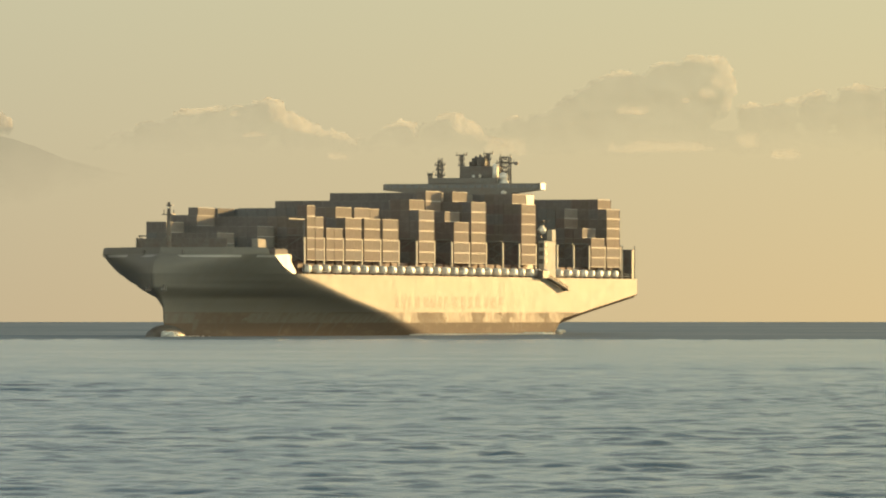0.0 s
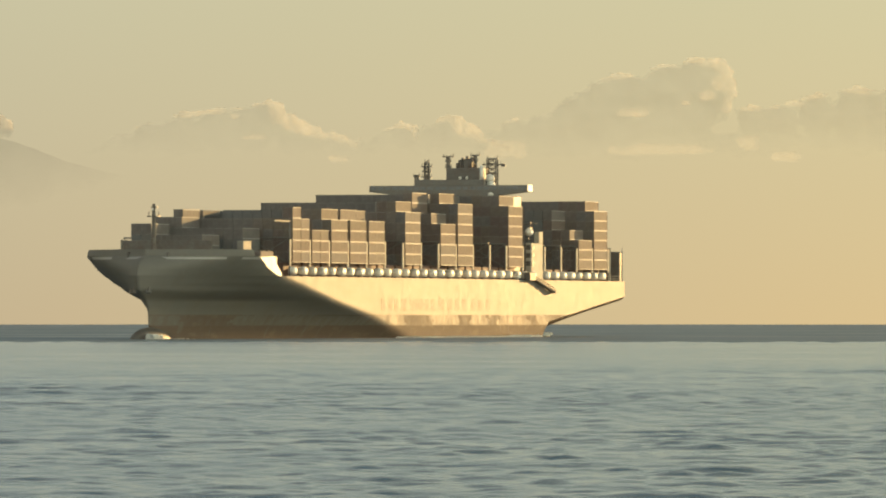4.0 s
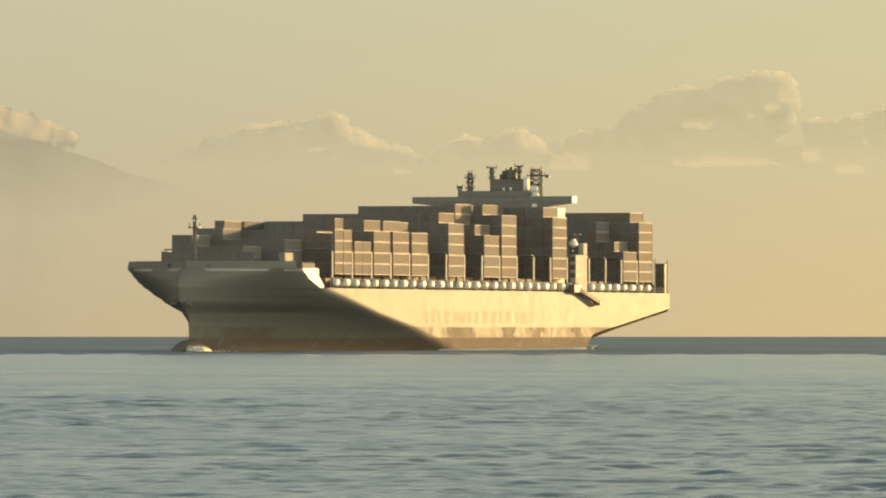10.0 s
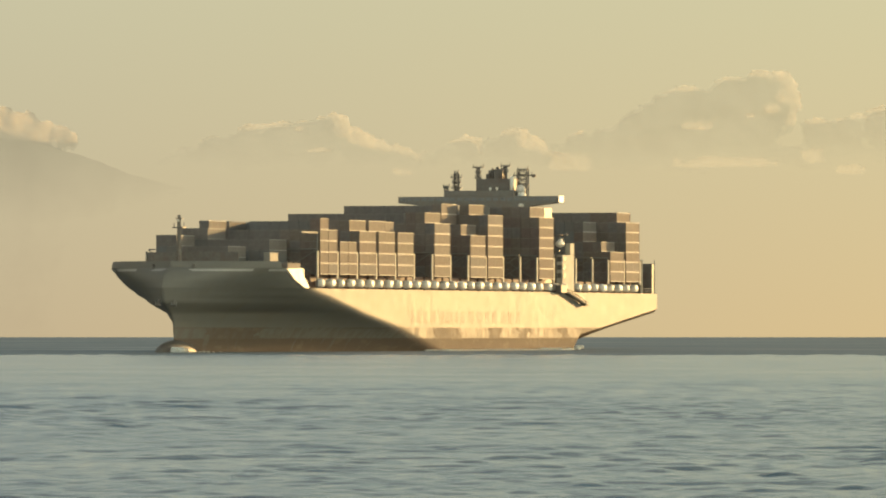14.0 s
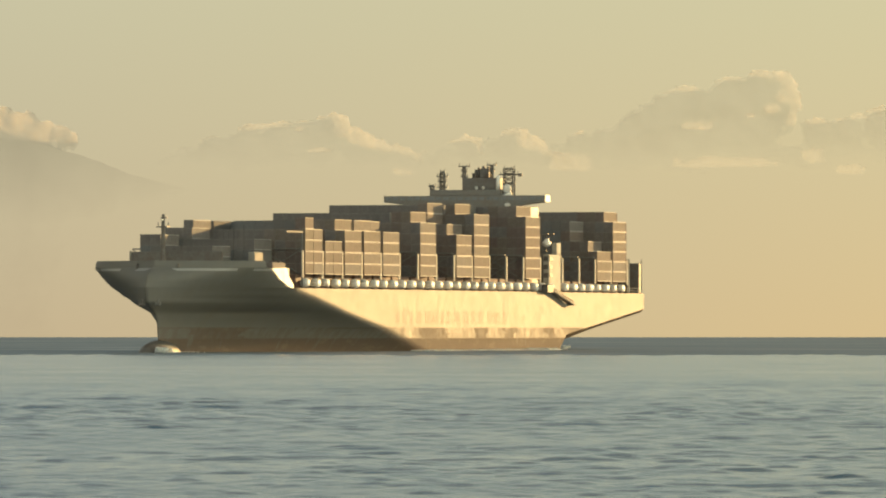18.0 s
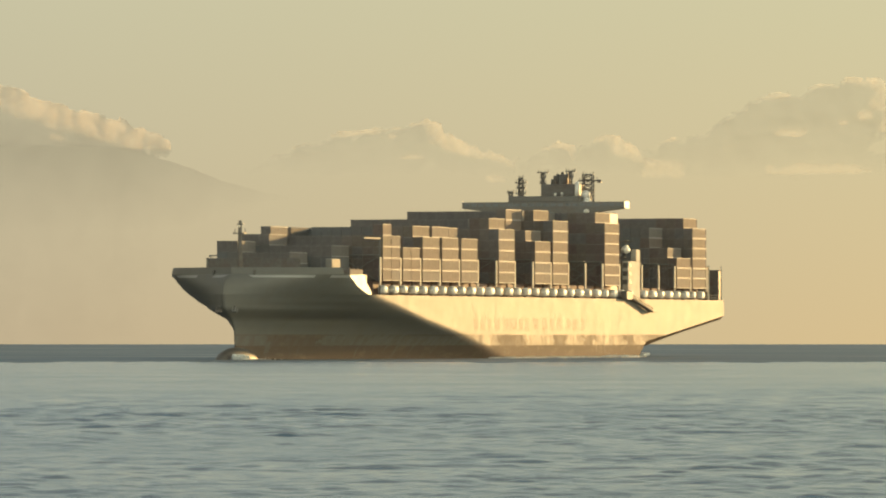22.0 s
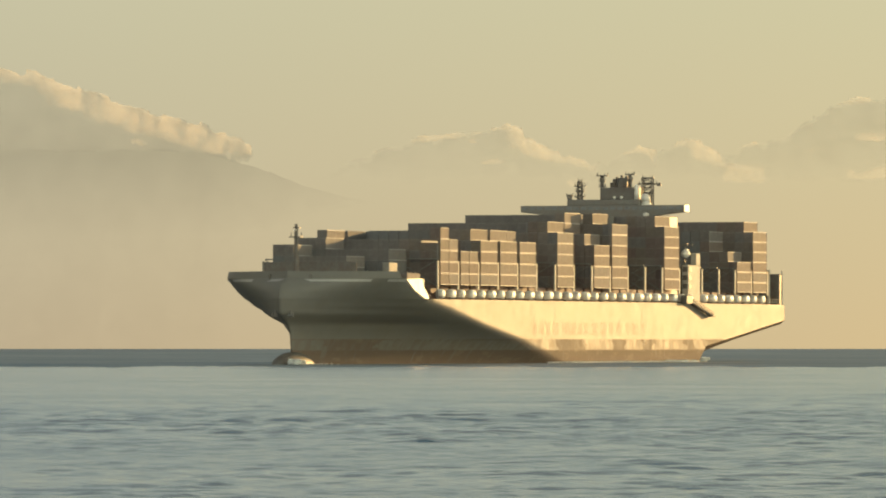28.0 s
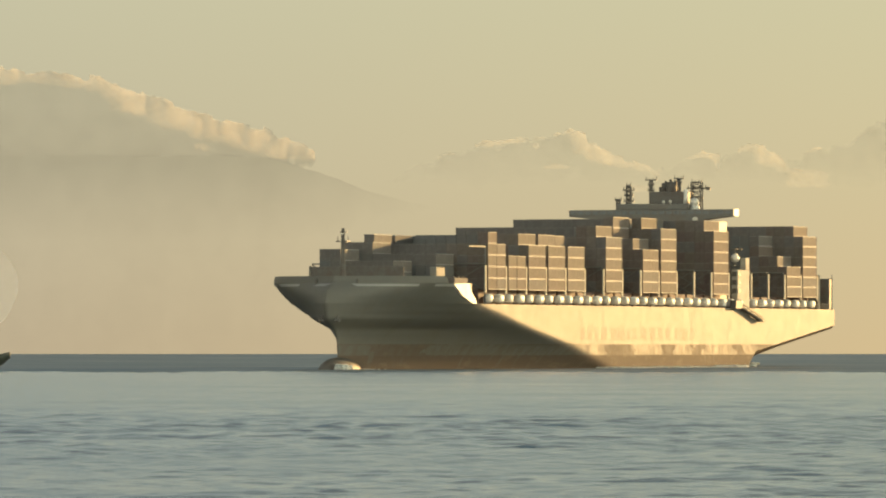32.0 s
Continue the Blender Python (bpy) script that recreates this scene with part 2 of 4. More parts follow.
def water_material(name, rough, colour, ripple, strength, broad_scale=0.02, uneven=0.16, chop=0.0):
    m = bpy.data.materials.new(name)
    m.use_nodes = True
    tree = m.node_tree
    b = tree.nodes["Principled BSDF"]
    place = tree.nodes.new("ShaderNodeTexCoord").outputs["Object"]
    broad = node(tree, "ShaderNodeTexNoise", Scale=broad_scale, Detail=6.0, Roughness=0.6)
    tree.links.new(place, broad.inputs["Vector"])
    fine = node(tree, "ShaderNodeTexNoise", Scale=ripple, Detail=5.0, Roughness=0.6)
    tree.links.new(place, fine.inputs["Vector"])
    col = ramp(tree, [(0.3, tuple(c * 0.8 for c in colour)), (0.7, tuple(c * 1.2 for c in colour))], broad.outputs[0])
    tree.links.new(col, b.inputs["Base Color"])
    tree.links.new(maths(tree, "MULTIPLY_ADD", broad.outputs[0], uneven, rough - uneven / 2, True), b.inputs["Roughness"])
    b.inputs["IOR"].default_value = 1.33
    n = node(tree, "ShaderNodeBump", Strength=strength, Distance=0.12)
    tree.links.new(fine.outputs[0], n.inputs["Height"])
    if chop:
        lay = node(tree, "ShaderNodeMapping", Scale=(0.42, 1.0, 1.0), Rotation=(0, 0, 0.12))
        tree.links.new(place, lay.inputs["Vector"])
        crest = node(tree, "ShaderNodeTexNoise", Scale=0.75, Detail=3.0, Roughness=0.5)
        tree.links.new(lay.outputs[0], crest.inputs["Vector"])
        over = node(tree, "ShaderNodeBump", Strength=chop, Distance=0.35)
        tree.links.new(crest.outputs[0], over.inputs["Height"])
        tree.links.new(n.outputs[0], over.inputs["Normal"])
        n = over
    tree.links.new(n.outputs[0], b.inputs["Normal"])
    return m


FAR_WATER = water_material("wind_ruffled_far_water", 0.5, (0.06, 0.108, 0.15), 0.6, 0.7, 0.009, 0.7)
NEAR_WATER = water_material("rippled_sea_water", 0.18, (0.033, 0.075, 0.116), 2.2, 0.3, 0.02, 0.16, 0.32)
FOAM = material("white_foam", (0.86, 0.87, 0.85), 0.8, 0, 0.1, 0.5, 0.4)
foam_tree = FOAM.node_tree
foam_glow = node(foam_tree, "ShaderNodeBsdfTranslucent", Color=(0.86, 0.87, 0.85, 1))
foam_mix = node(foam_tree, "ShaderNodeMixShader", Fac=0.5)
foam_tree.links.new(foam_tree.nodes["Principled BSDF"].outputs[0], foam_mix.inputs[1])
foam_tree.links.new(foam_glow.outputs[0], foam_mix.inputs[2])
foam_tree.links.new(foam_mix.outputs[0], foam_tree.nodes["Material Output"].inputs[0])


# ---- mesh helpers ----
def part(name, bm, mat, parent=None, label="", smooth=False):
    me = bpy.data.meshes.new(name)
    bmesh.ops.recalc_face_normals(bm, faces=bm.faces)
    if smooth:
        for f in bm.faces:
            f.smooth = True
    bm.to_mesh(me)
    bm.free()
    me.materials.append(mat)
    ob = new(name, me)
    if parent:
        ob.parent = parent
    return tagged(ob, label) if label else ob


def box(bm, x0, x1, y0, y1, z0, z1):
    v = [bm.verts.new((x, y, z)) for z in (z0, z1) for x, y in ((x0, y0), (x1, y0), (x1, y1), (x0, y1))]
    for q in ((3, 2, 1, 0), (4, 5, 6, 7), (0, 1, 5, 4), (1, 2, 6, 5), (2, 3, 7, 6), (3, 0, 4, 7)):
        bm.faces.new([v[i] for i in q])
    return v


def soft_box(x0, x1, y0, y1, z0, z1, edge=0.1, segments=1):
    bm = bmesh.new()
    box(bm, x0, x1, y0, y1, z0, z1)
    bmesh.ops.bevel(bm, geom=bm.edges[:], offset=edge, segments=segments, affect="EDGES", profile=0.6)
    return bm


def tube(bm, a, b, r0, r1=None, n=8):
    a, b = Vector(a), Vector(b)
    r1 = r0 if r1 is None else r1
    q = (b - a).to_track_quat("Z", "Y")
    ring = [[bm.verts.new(p + q @ Vector((r * math.cos(2 * math.pi * i / n), r * math.sin(2 * math.pi * i / n), 0))) for i in range(n)] for p, r in ((a, r0), (b, r1))]
    for i in range(n):
        j = (i + 1) % n
        bm.faces.new((ring[0][i], ring[0][j], ring[1][j], ring[1][i]))
    bm.faces.new(ring[0][::-1])
    bm.faces.new(ring[1])


def ball(bm, c, r, sx=1, sy=1, sz=1, level=2):
    m = Matrix.Translation(c) @ Matrix.Diagonal((r * sx, r * sy, r * sz, 1))
    bmesh.ops.create_icosphere(bm, subdivisions=level, radius=1, matrix=m)


def sheet(name, xs, ys, zs, mat, smooth=True):
    """One mesh from a grid of places (arrays of the same two-dimensional shape)."""
    n, k = xs.shape
    me = bpy.data.meshes.new(name)
    co = np.stack([xs, ys, zs], -1).reshape(-1, 3)
    i = (np.arange(n - 1)[:, None] * k + np.arange(k - 1)).ravel()
    quads = np.stack([i, i + 1, i + k + 1, i + k], -1)
    me.vertices.add(len(co))
    me.vertices.foreach_set("co", co.astype(np.float32).ravel())
    me.loops.add(quads.size)
    me.loops.foreach_set("vertex_index", quads.astype(np.int32).ravel())
    me.polygons.add(len(quads))
    me.polygons.foreach_set("loop_start", np.arange(0, quads.size, 4, dtype=np.int32))
    me.polygons.foreach_set("use_smooth", np.full(len(quads), smooth))
    me.update(calc_edges=True)
    me.validate()
    me.materials.append(mat)
    return new(name, me)


# ---- sea ----
def build_sea():
    r = np.concatenate([[0.0], np.geomspace(60, 4950, 60)])
    a = np.linspace(0, 2 * math.pi, 181)
    rr, aa = np.meshgrid(r, a, indexing="ij")
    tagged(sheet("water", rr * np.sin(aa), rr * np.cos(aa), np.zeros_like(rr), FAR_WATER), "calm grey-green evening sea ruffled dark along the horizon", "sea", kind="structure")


def wave_sheet(seed, lean, height):
    """A sheet of short-crested wind waves over the near water, up to the line where the wind ruffles it."""
    rng = np.random.default_rng(seed)
    a = np.radians(np.linspace(-7.2, 8.3, 520))
    reach = 1446 + 26 * np.sin(a * 190 + seed) + 18 * np.sin(a * 520 + 2 * seed) + 14 * np.sin(a * 1330 + seed)
    row = np.linspace(0, 1, 1500)[:, None]
    dd = 185 * (1446 / 185) ** row + (reach - 1446) * row ** 30
    aa = np.broadcast_to(a, dd.shape)
    x, y = -dd * np.sin(aa), dd * np.cos(aa)
    z = np.zeros_like(x)
    for _ in range(60):
        length = math.exp(rng.uniform(math.log(0.8), math.log(5.5)))
        turn = radians(lean) + rng.normal(0, 0.6)
        k = 2 * math.pi / length
        amp = height * 0.018 * length ** 0.62
        shown = np.clip(length / (dd * 0.0041) - 0.5, 0.0, 1)
        z += shown * amp * np.sin(k * (x * math.sin(turn) + y * math.cos(turn)) + rng.uniform(0, 6.28))
    for _ in range(14):
        length = rng.uniform(9.0, 32.0)
        turn = radians(lean) + rng.normal(0, 0.55)
        k = 2 * math.pi / length
        z += np.clip(dd / 700, 0.25, 1.5) * height * 0.0045 * length ** 0.8 * np.sin(k * (x * math.sin(turn) + y * math.cos(turn)) + rng.uniform(0, 6.28))
    calm = 0.85 + 0.3 * np.sin(x * 0.021 + 0.7 * np.sin(y * 0.011) + seed) * np.sin(y * 0.017 + seed * 2)
    z = z * calm
    z = z + 0.25 * np.abs(z)
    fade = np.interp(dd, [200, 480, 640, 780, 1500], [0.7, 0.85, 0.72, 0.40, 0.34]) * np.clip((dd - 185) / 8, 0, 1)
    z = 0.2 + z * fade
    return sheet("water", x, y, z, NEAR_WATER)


build_sea()
WAVES = [tagged(wave_sheet(3, 8, 0.37), "small teal-grey ripples of the near sea", "sea", kind="structure"),
         tagged(wave_sheet(11, -10, 0.34), "small teal-grey ripples of the near sea", "sea", kind="structure")]

# ---- distance: mountain and clouds ----
FAR = 4700.0
PX = FAR / 13236.0


def far_x(u):
    return (u - 784) * PX


def far_z(v):
    return EYE + (583.4 - v) * PX


# the slope's fade low down and to the right is haze made by transparency
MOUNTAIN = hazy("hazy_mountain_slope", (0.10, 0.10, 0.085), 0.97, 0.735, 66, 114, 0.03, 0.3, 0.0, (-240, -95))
# darker colours for shaded cloud bodies, pale translucent ones for their sunlit sides
CLOUD = hazy("shaded_evening_cloud", (0.66, 0.60, 0.50), 1.04, 0.84, 98, 138, 0.03, 0.05)
CLOUD_THICK = hazy("shaded_heavy_cloud", (0.30, 0.265, 0.225), 0.82, 0.86, 96, 130, 0.03, 0.05)
CLOUD_LIT = hazy("thin_sunlit_cloud", (0.95, 0.925, 0.87), 0.93, 0.82, 90, 130, 0.04, 0.03, 0.75)
CLOUD_LIT_HIGH = hazy("sunlit_heavy_cloud", (0.92, 0.88, 0.83), 0.93, 0.84, 118, 134, 0.04, 0.03, 0.75)


def ridge_line(u):
    """A long shoulder that falls to the right and runs out in the haze."""
    top = 246 + 100 * (1 - np.exp(-(np.clip(u - 20, 0, None) / 215) ** 1.8)) + 150 * np.clip((u - 380) / 400, 0, 1) ** 1.5
    return top + 1.3 * np.sin(u / 37.0) + 0.8 * np.sin(u / 17.0 + 1) + 0.5 * np.sin(u / 7.3 + 2 * np.sin(u / 29.0))


def build_mountain():
    x = np.linspace(far_x(-620), far_x(800), 1000)
    up = np.linspace(0, 1, 40)
    u = x / PX + 784
    ridge = far_z(ridge_line(u))
    xx, tt = np.meshgrid(x, up, indexing="ij")
    zz = ridge[:, None] * tt
    near = 0.93
    yy = FAR - 60 * (1 - tt) + 9 * np.sin(xx * 0.09 + 3 * tt) * (1 - tt) + 5 * np.sin(xx * 0.23 + 1)
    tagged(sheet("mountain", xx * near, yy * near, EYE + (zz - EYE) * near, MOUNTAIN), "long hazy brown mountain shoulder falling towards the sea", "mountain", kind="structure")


def fractal(us, vs, size, octaves, seed):
    """Billowing value noise on a grid, in -1..1, with round heads and sharp creases."""
    rng = np.random.default_rng(seed)
    total, weight = np.zeros((len(us), len(vs))), 0.0
    for o in range(octaves):
        cell = size / 2 ** o
        a, c = (us - us[0]) / cell, (vs - vs[0]) / cell
        grid = rng.uniform(-1, 1, (int(a[-1]) + 3, int(c[-1]) + 3))
        i, j = a.astype(int), c.astype(int)
        fa, fc = a - i, c - j
        fa, fc = (fa * fa * (3 - 2 * fa))[:, None], (fc * fc * (3 - 2 * fc))[None, :]
        g = lambda p, q: grid[np.ix_(i + p, j + q)]
        n = (g(0, 0) * (1 - fa) + g(1, 0) * fa) * (1 - fc) + (g(0, 1) * (1 - fa) + g(1, 1) * fa) * fc
        total += (1 - 2.2 * np.abs(n)) * 0.55 ** o
        weight += 0.55 ** o
    return total / weight


def cut_sheet(name, us, vs, depth, keep, mat, limit=None):
    index = -np.ones(keep.shape, int)
    spots = np.argwhere(keep)
    index[keep] = np.arange(len(spots))
    at = vs[spots[:, 1]]
    if limit is not None:
        at = np.minimum(at, limit[spots[:, 0]])
    verts = np.stack([far_x(us[spots[:, 0]]), FAR - depth[keep] * PX, far_z(at)], -1)
    ok = np.argwhere(keep[:-1, :-1] & keep[1:, :-1] & keep[1:, 1:] & keep[:-1, 1:])
    i, j = ok[:, 0], ok[:, 1]
    faces = np.stack([index[i, j], index[i, j + 1], index[i + 1, j + 1], index[i + 1, j]], -1)
    me = bpy.data.meshes.new(name)
    me.from_pydata(verts.tolist(), [], faces.tolist())
    me.polygons.foreach_set("use_smooth", np.full(len(faces), True))
    me.materials.append(mat)
    return new(name, me)


def cloud(name, label, heads, base, seed, fill, ragged=0.36, lit=1.0, mats=None, bright=(), dull=999):
    """A bank of cumulus in thin layers, with a billowing soft outline. Paler sheets paint the sunlight on the parts
    that face it.
    """
    step = 2.0
    us = np.arange(min(u - 1.5 * r for u, v, r in heads), max(u + 1.5 * r for u, v, r in heads), step)
    vs = np.arange(min(v - 1.5 * r for u, v, r in heads), base, step)
    uu, vv = np.meshgrid(us, vs, indexing="ij")
    body = np.full(uu.shape, -9.0)
    for u, v, r in heads:
        d = np.hypot(uu - u, np.where(vv > v, 0.6, 1.0) * (vv - v))
        body = np.logaddexp(body * 6, (r - d) / 40 * 6) / 6
    u0, u1, v0 = fill
    body = np.maximum(body, np.minimum(np.minimum((vv - v0) / 40, 0.9), np.minimum(uu - u0, u1 - uu) / 40))
    rough = 0.6 * fractal(us, vs, 46, 4, seed) + 0.4 * fractal(us, vs, 23, 3, seed + 7)
    inside = body + ragged * rough
    limit = ridge_line(us) + 0.9 if mats else None
    if mats:
        inside = np.where(vv < ridge_line(uu) + 0.9 + step, inside, -1.0)
    low = fractal(us, vs, 50, 2, seed)
    depth = 24 * np.sqrt(np.clip(body + 0.25 * low + 0.2, 0.01, None)) + 5 * low
    bank = None
    for i, q in enumerate((0.0, 0.12)):
        sheet_ = cut_sheet(name if bank is None else "cloud_layer", us, vs, depth - 5 * i, inside > q, mats[0] if mats else CLOUD, limit)
        if bank is None:
            bank = tagged(sheet_, label, "cloud", kind="structure")
        else:
            sheet_.parent = bank
    # how much cloud lies between each place and the sun
    dense = np.clip(inside + 0.12, 0, 0.6)
    passed = np.zeros_like(dense)
    for k in range(1, 22):
        i, j = int(2.3 * k), int(1.1 * k)
        moved = np.zeros_like(dense)
        if i < dense.shape[0] and j < dense.shape[1]:
            moved[:-i, j:] = dense[i:, :dense.shape[1] - j]
        passed += moved
    passed = passed + 0.5 * (fractal(us, vs, 60, 3, seed + 3) - 0.2) + lit * 0.7 * fractal(us, vs, 24, 4, seed + 4)
    # hand-placed spots where sunlit sheets are wanted
    glow = np.zeros_like(passed)
    for u, v, a, b in bright:
        glow = np.maximum(glow, np.exp(-((uu - u) / a) ** 2 - ((vv - v) / b) ** 2))
    passed = passed * (1 - glow) + glow * lit * (-1.0 + 2.0 * fractal(us, vs, 22, 3, seed + 5))
    passed = passed + np.clip((vv - dull) * lit ** 3 / 12, 0, 20)
    # sunlight laid on as pale sheets where little cloud stands before the sun
    for i, q in enumerate((0.5, 1.1, 1.9) if mats else (-1.2, 0.7, 1.8)):
        edge = cut_sheet("sunlit_cloud_sheet", us, vs, depth + 8 + 4 * i, (inside > 0.02) & (passed < q * lit), mats[1] if mats else CLOUD_LIT, limit)
        edge.parent = bank


def wisp(u, v, half, tall, seed):
    """A small shred of cloud in front of the bank, in the pale sunlit colour."""
    us, vs = np.arange(u - half, u + half, 1.6), np.arange(v - tall, v + tall, 1.6)
    uu, vv = np.meshgrid(us, vs, indexing="ij")
    inside = 1 - ((uu - u) / half) ** 2 - (np.where(vv > v, 1.6, 1.0) * (vv - v) / tall) ** 2 + 1.2 * fractal(us, vs, 30, 4, seed) - 0.4
    tagged(cut_sheet("cloud_wisp", us, vs, 34 + 6 * np.sqrt(np.clip(inside, 0, None)), inside > 0, CLOUD_LIT), "small sunlit shred of cloud", "cloud", kind="structure")


build_mountain()
cloud("cloud_bank", "towering hazy cumulus with sunlit yellow rims", [
    (1378, 168, 34), (1340, 166, 36), (1290, 180, 38), (1240, 192, 38), (1195, 198, 40), (1150, 222, 36), (1112, 238, 30), (1070, 262, 28), (1025, 262, 26), (985, 284, 24),
    (1330, 215, 46), (1392, 150, 14), (1260, 240, 50), (1200, 262, 50), (1385, 195, 20), (1448, 236, 28), (1500, 234, 28), (1560, 226, 34), (1630, 220, 44), (1700, 226, 50), (1780, 236, 55)], 330, 5, (975, 1860, 258), 0.3, 1.0, bright=((1400, 152, 16, 16), (1385, 172, 20, 16), (1360, 192, 22, 14), (1325, 206, 24, 12), (1240, 228, 32, 10)), dull=262)
cloud("cloud_bank", "low hazy cumulus heads over the horizon", [
    (912, 254, 26), (948, 272, 22), (884, 266, 20), (846, 266, 20), (820, 262, 20), (782, 278, 20), (748, 286, 20), (985, 292, 22)], 330, 28, (735, 1030, 284), 0.34, 1.2, bright=((850, 262, 10, 22), (935, 250, 18, 14), (690, 275, 30, 10)), dull=276)
cloud("cloud_bank", "broad hazy cumulus rising to a bright head", [
    (592, 230, 28), (550, 244, 34), (500, 256, 42), (445, 272, 46), (390, 288, 46), (335, 306, 44), (285, 322, 36), (626, 256, 24), (660, 268, 22), (694, 280, 20), (725, 288, 20)], 350, 16, (245, 745, 306), 0.34, 1.0, bright=((606, 226, 14, 18), (632, 246, 18, 12), (664, 258, 20, 9)), dull=270)
cloud("cloud_bank", "heavy hazy cloud resting on the mountain shoulder", [
    (-420, 184, 92), (-340, 182, 84), (-260, 190, 80), (-190, 200, 72), (-120, 216, 60), (-60, 224, 48), (-8, 226, 40), (40, 232, 30), (78, 240, 22), (106, 248, 16), (128, 254, 10), (-520, 178, 90), (-640, 186, 90)], 300, 12, (-700, 90, 240), 0.34, 2.4, (CLOUD_THICK, CLOUD_LIT_HIGH),
    bright=((-170, 160, 50, 14), (-100, 184, 45, 17), (-40, 201, 45, 20), (25, 216, 45, 20), (85, 238, 40, 14)), dull=252)
# pale shreds, one of them painted for a bright edge of the bank
for i, (u, v, half, tall) in enumerate(((1280, 291, 95, 15), (1120, 247, 16, 7), (1238, 224, 34, 12), (1436, 282, 24, 20), (1505, 303, 34, 14), (1010, 293, 40, 22), (563, 268, 26, 7),
                                        (715, 306, 24, 9), (530, 231, 10, 6), (1522, 208, 20, 9), (-62, 232, 17, 11))):
    wisp(u, v, half, tall, 40 + i)


# ---- container ship ----
# ship's own axes: x forwards from the front of the widest bays, y to port, z up from the waterline
BEAM = 42.8
SHIP_RATE = (-0.8248, -2.6195, -0.000444)                     # metres a second across and away, radians a second of turn
SHIP_MID, SHIP_TURN = (-48.019, 1733.704), 0.318784


def ship_pose(t):
    d = t - 13.0
    a = SHIP_TURN + SHIP_RATE[2] * d
    return pose(SHIP_MID[0] + SHIP_RATE[0] * d, SHIP_MID[1] + SHIP_RATE[1] * d, 0, 0, 0, math.degrees(math.atan2(-math.cos(a), -math.sin(a))))


ship = new("container_ship")
tagged(ship, "large pale-hulled container ship with rusty boot topping under way", "container ship")
ship.matrix_world = ship_pose(13)


def stem(z):
    """How far the stem reaches forwards at height z."""
    return float(np.interp(z, [-3, 1, 4.4, 6.9, 8.8, 11.4, 15.1, 17.5, 19.4], [38.1, 38.5, 39.3, 39.5, 41.1, 46.2, 47.1, 45.7, 41.4]))


def breadth(x, z):
    """Half breadth of the hull: a straight entrance with a tight shoulder below, a rounder flare above."""
    lean, z = 0.36 * max(0.0, z - 18.9), min(z, 19.4)
    s, s0 = -x, -stem(z)
    full = float(np.interp(z, [-3, 0, 5, 8.6, 12, 15, 20], [100.8, 94.6, 64.4, 34.8, 13.2, -10.4, -23.3]))
    u = min(1.0, max(0.0, (s - s0) / (full - s0)))
    t = max(0.0, (u - 0.88) / 0.12)
    straight = (min(u, 0.88) + 0.12 * (t - t ** 3 + t ** 4 / 2)) / 0.94 + float(np.interp(z, [2, 8], [0.35, 0.8])) * u * (1 - u) ** 3
    power = float(np.interp(z, [9, 12, 15, 20], [3.09, 1.98, 1.51, 1.88]))
    w = min(1.0, max(0.0, (13 - z) / 4))
    b = BEAM / 2 * (w * straight + (1 - w) * (1 - (1 - u) ** power))
    return max(0.0, b - lean)


def knuckle(x):
    """Height of the lower edge of the plumb side towards the stern."""
    return float(np.interp(-x, [192, 203, 272], [-3.0, 3.9, 10.6]))


def lofted(levels, x_back, steps, sides=(1, -1), power=1.7):
    bm = bmesh.new()
    for side in sides:
        rows = []
        for z in levels:
            f = stem(z)
            if x_back < 0:
                xs = [f - f * i / 60 for i in range(60)] + [-1.0 * i for i in range(110)] + [-110 + (x_back + 110) * i / 40 for i in range(41)]
                rows.append([bm.verts.new((x, side * breadth(x, z), max(z, knuckle(x)))) for x in xs])
                continue
            back = x_back
            rows.append([bm.verts.new((f + (back - f) * p, side * breadth(f + (back - f) * p, z), max(z, knuckle(f + (back - f) * p)))) for p in [(i / steps) ** power for i in range(steps + 1)]])
        for a, b in zip(rows, rows[1:]):
            for i in range(len(a) - 1):
                bm.faces.new((a[i], a[i + 1], b[i + 1], b[i]) if side > 0 else (a[i + 1], a[i], b[i], b[i + 1]))
    bmesh.ops.remove_doubles(bm, verts=bm.verts, dist=0.002)
    return bm


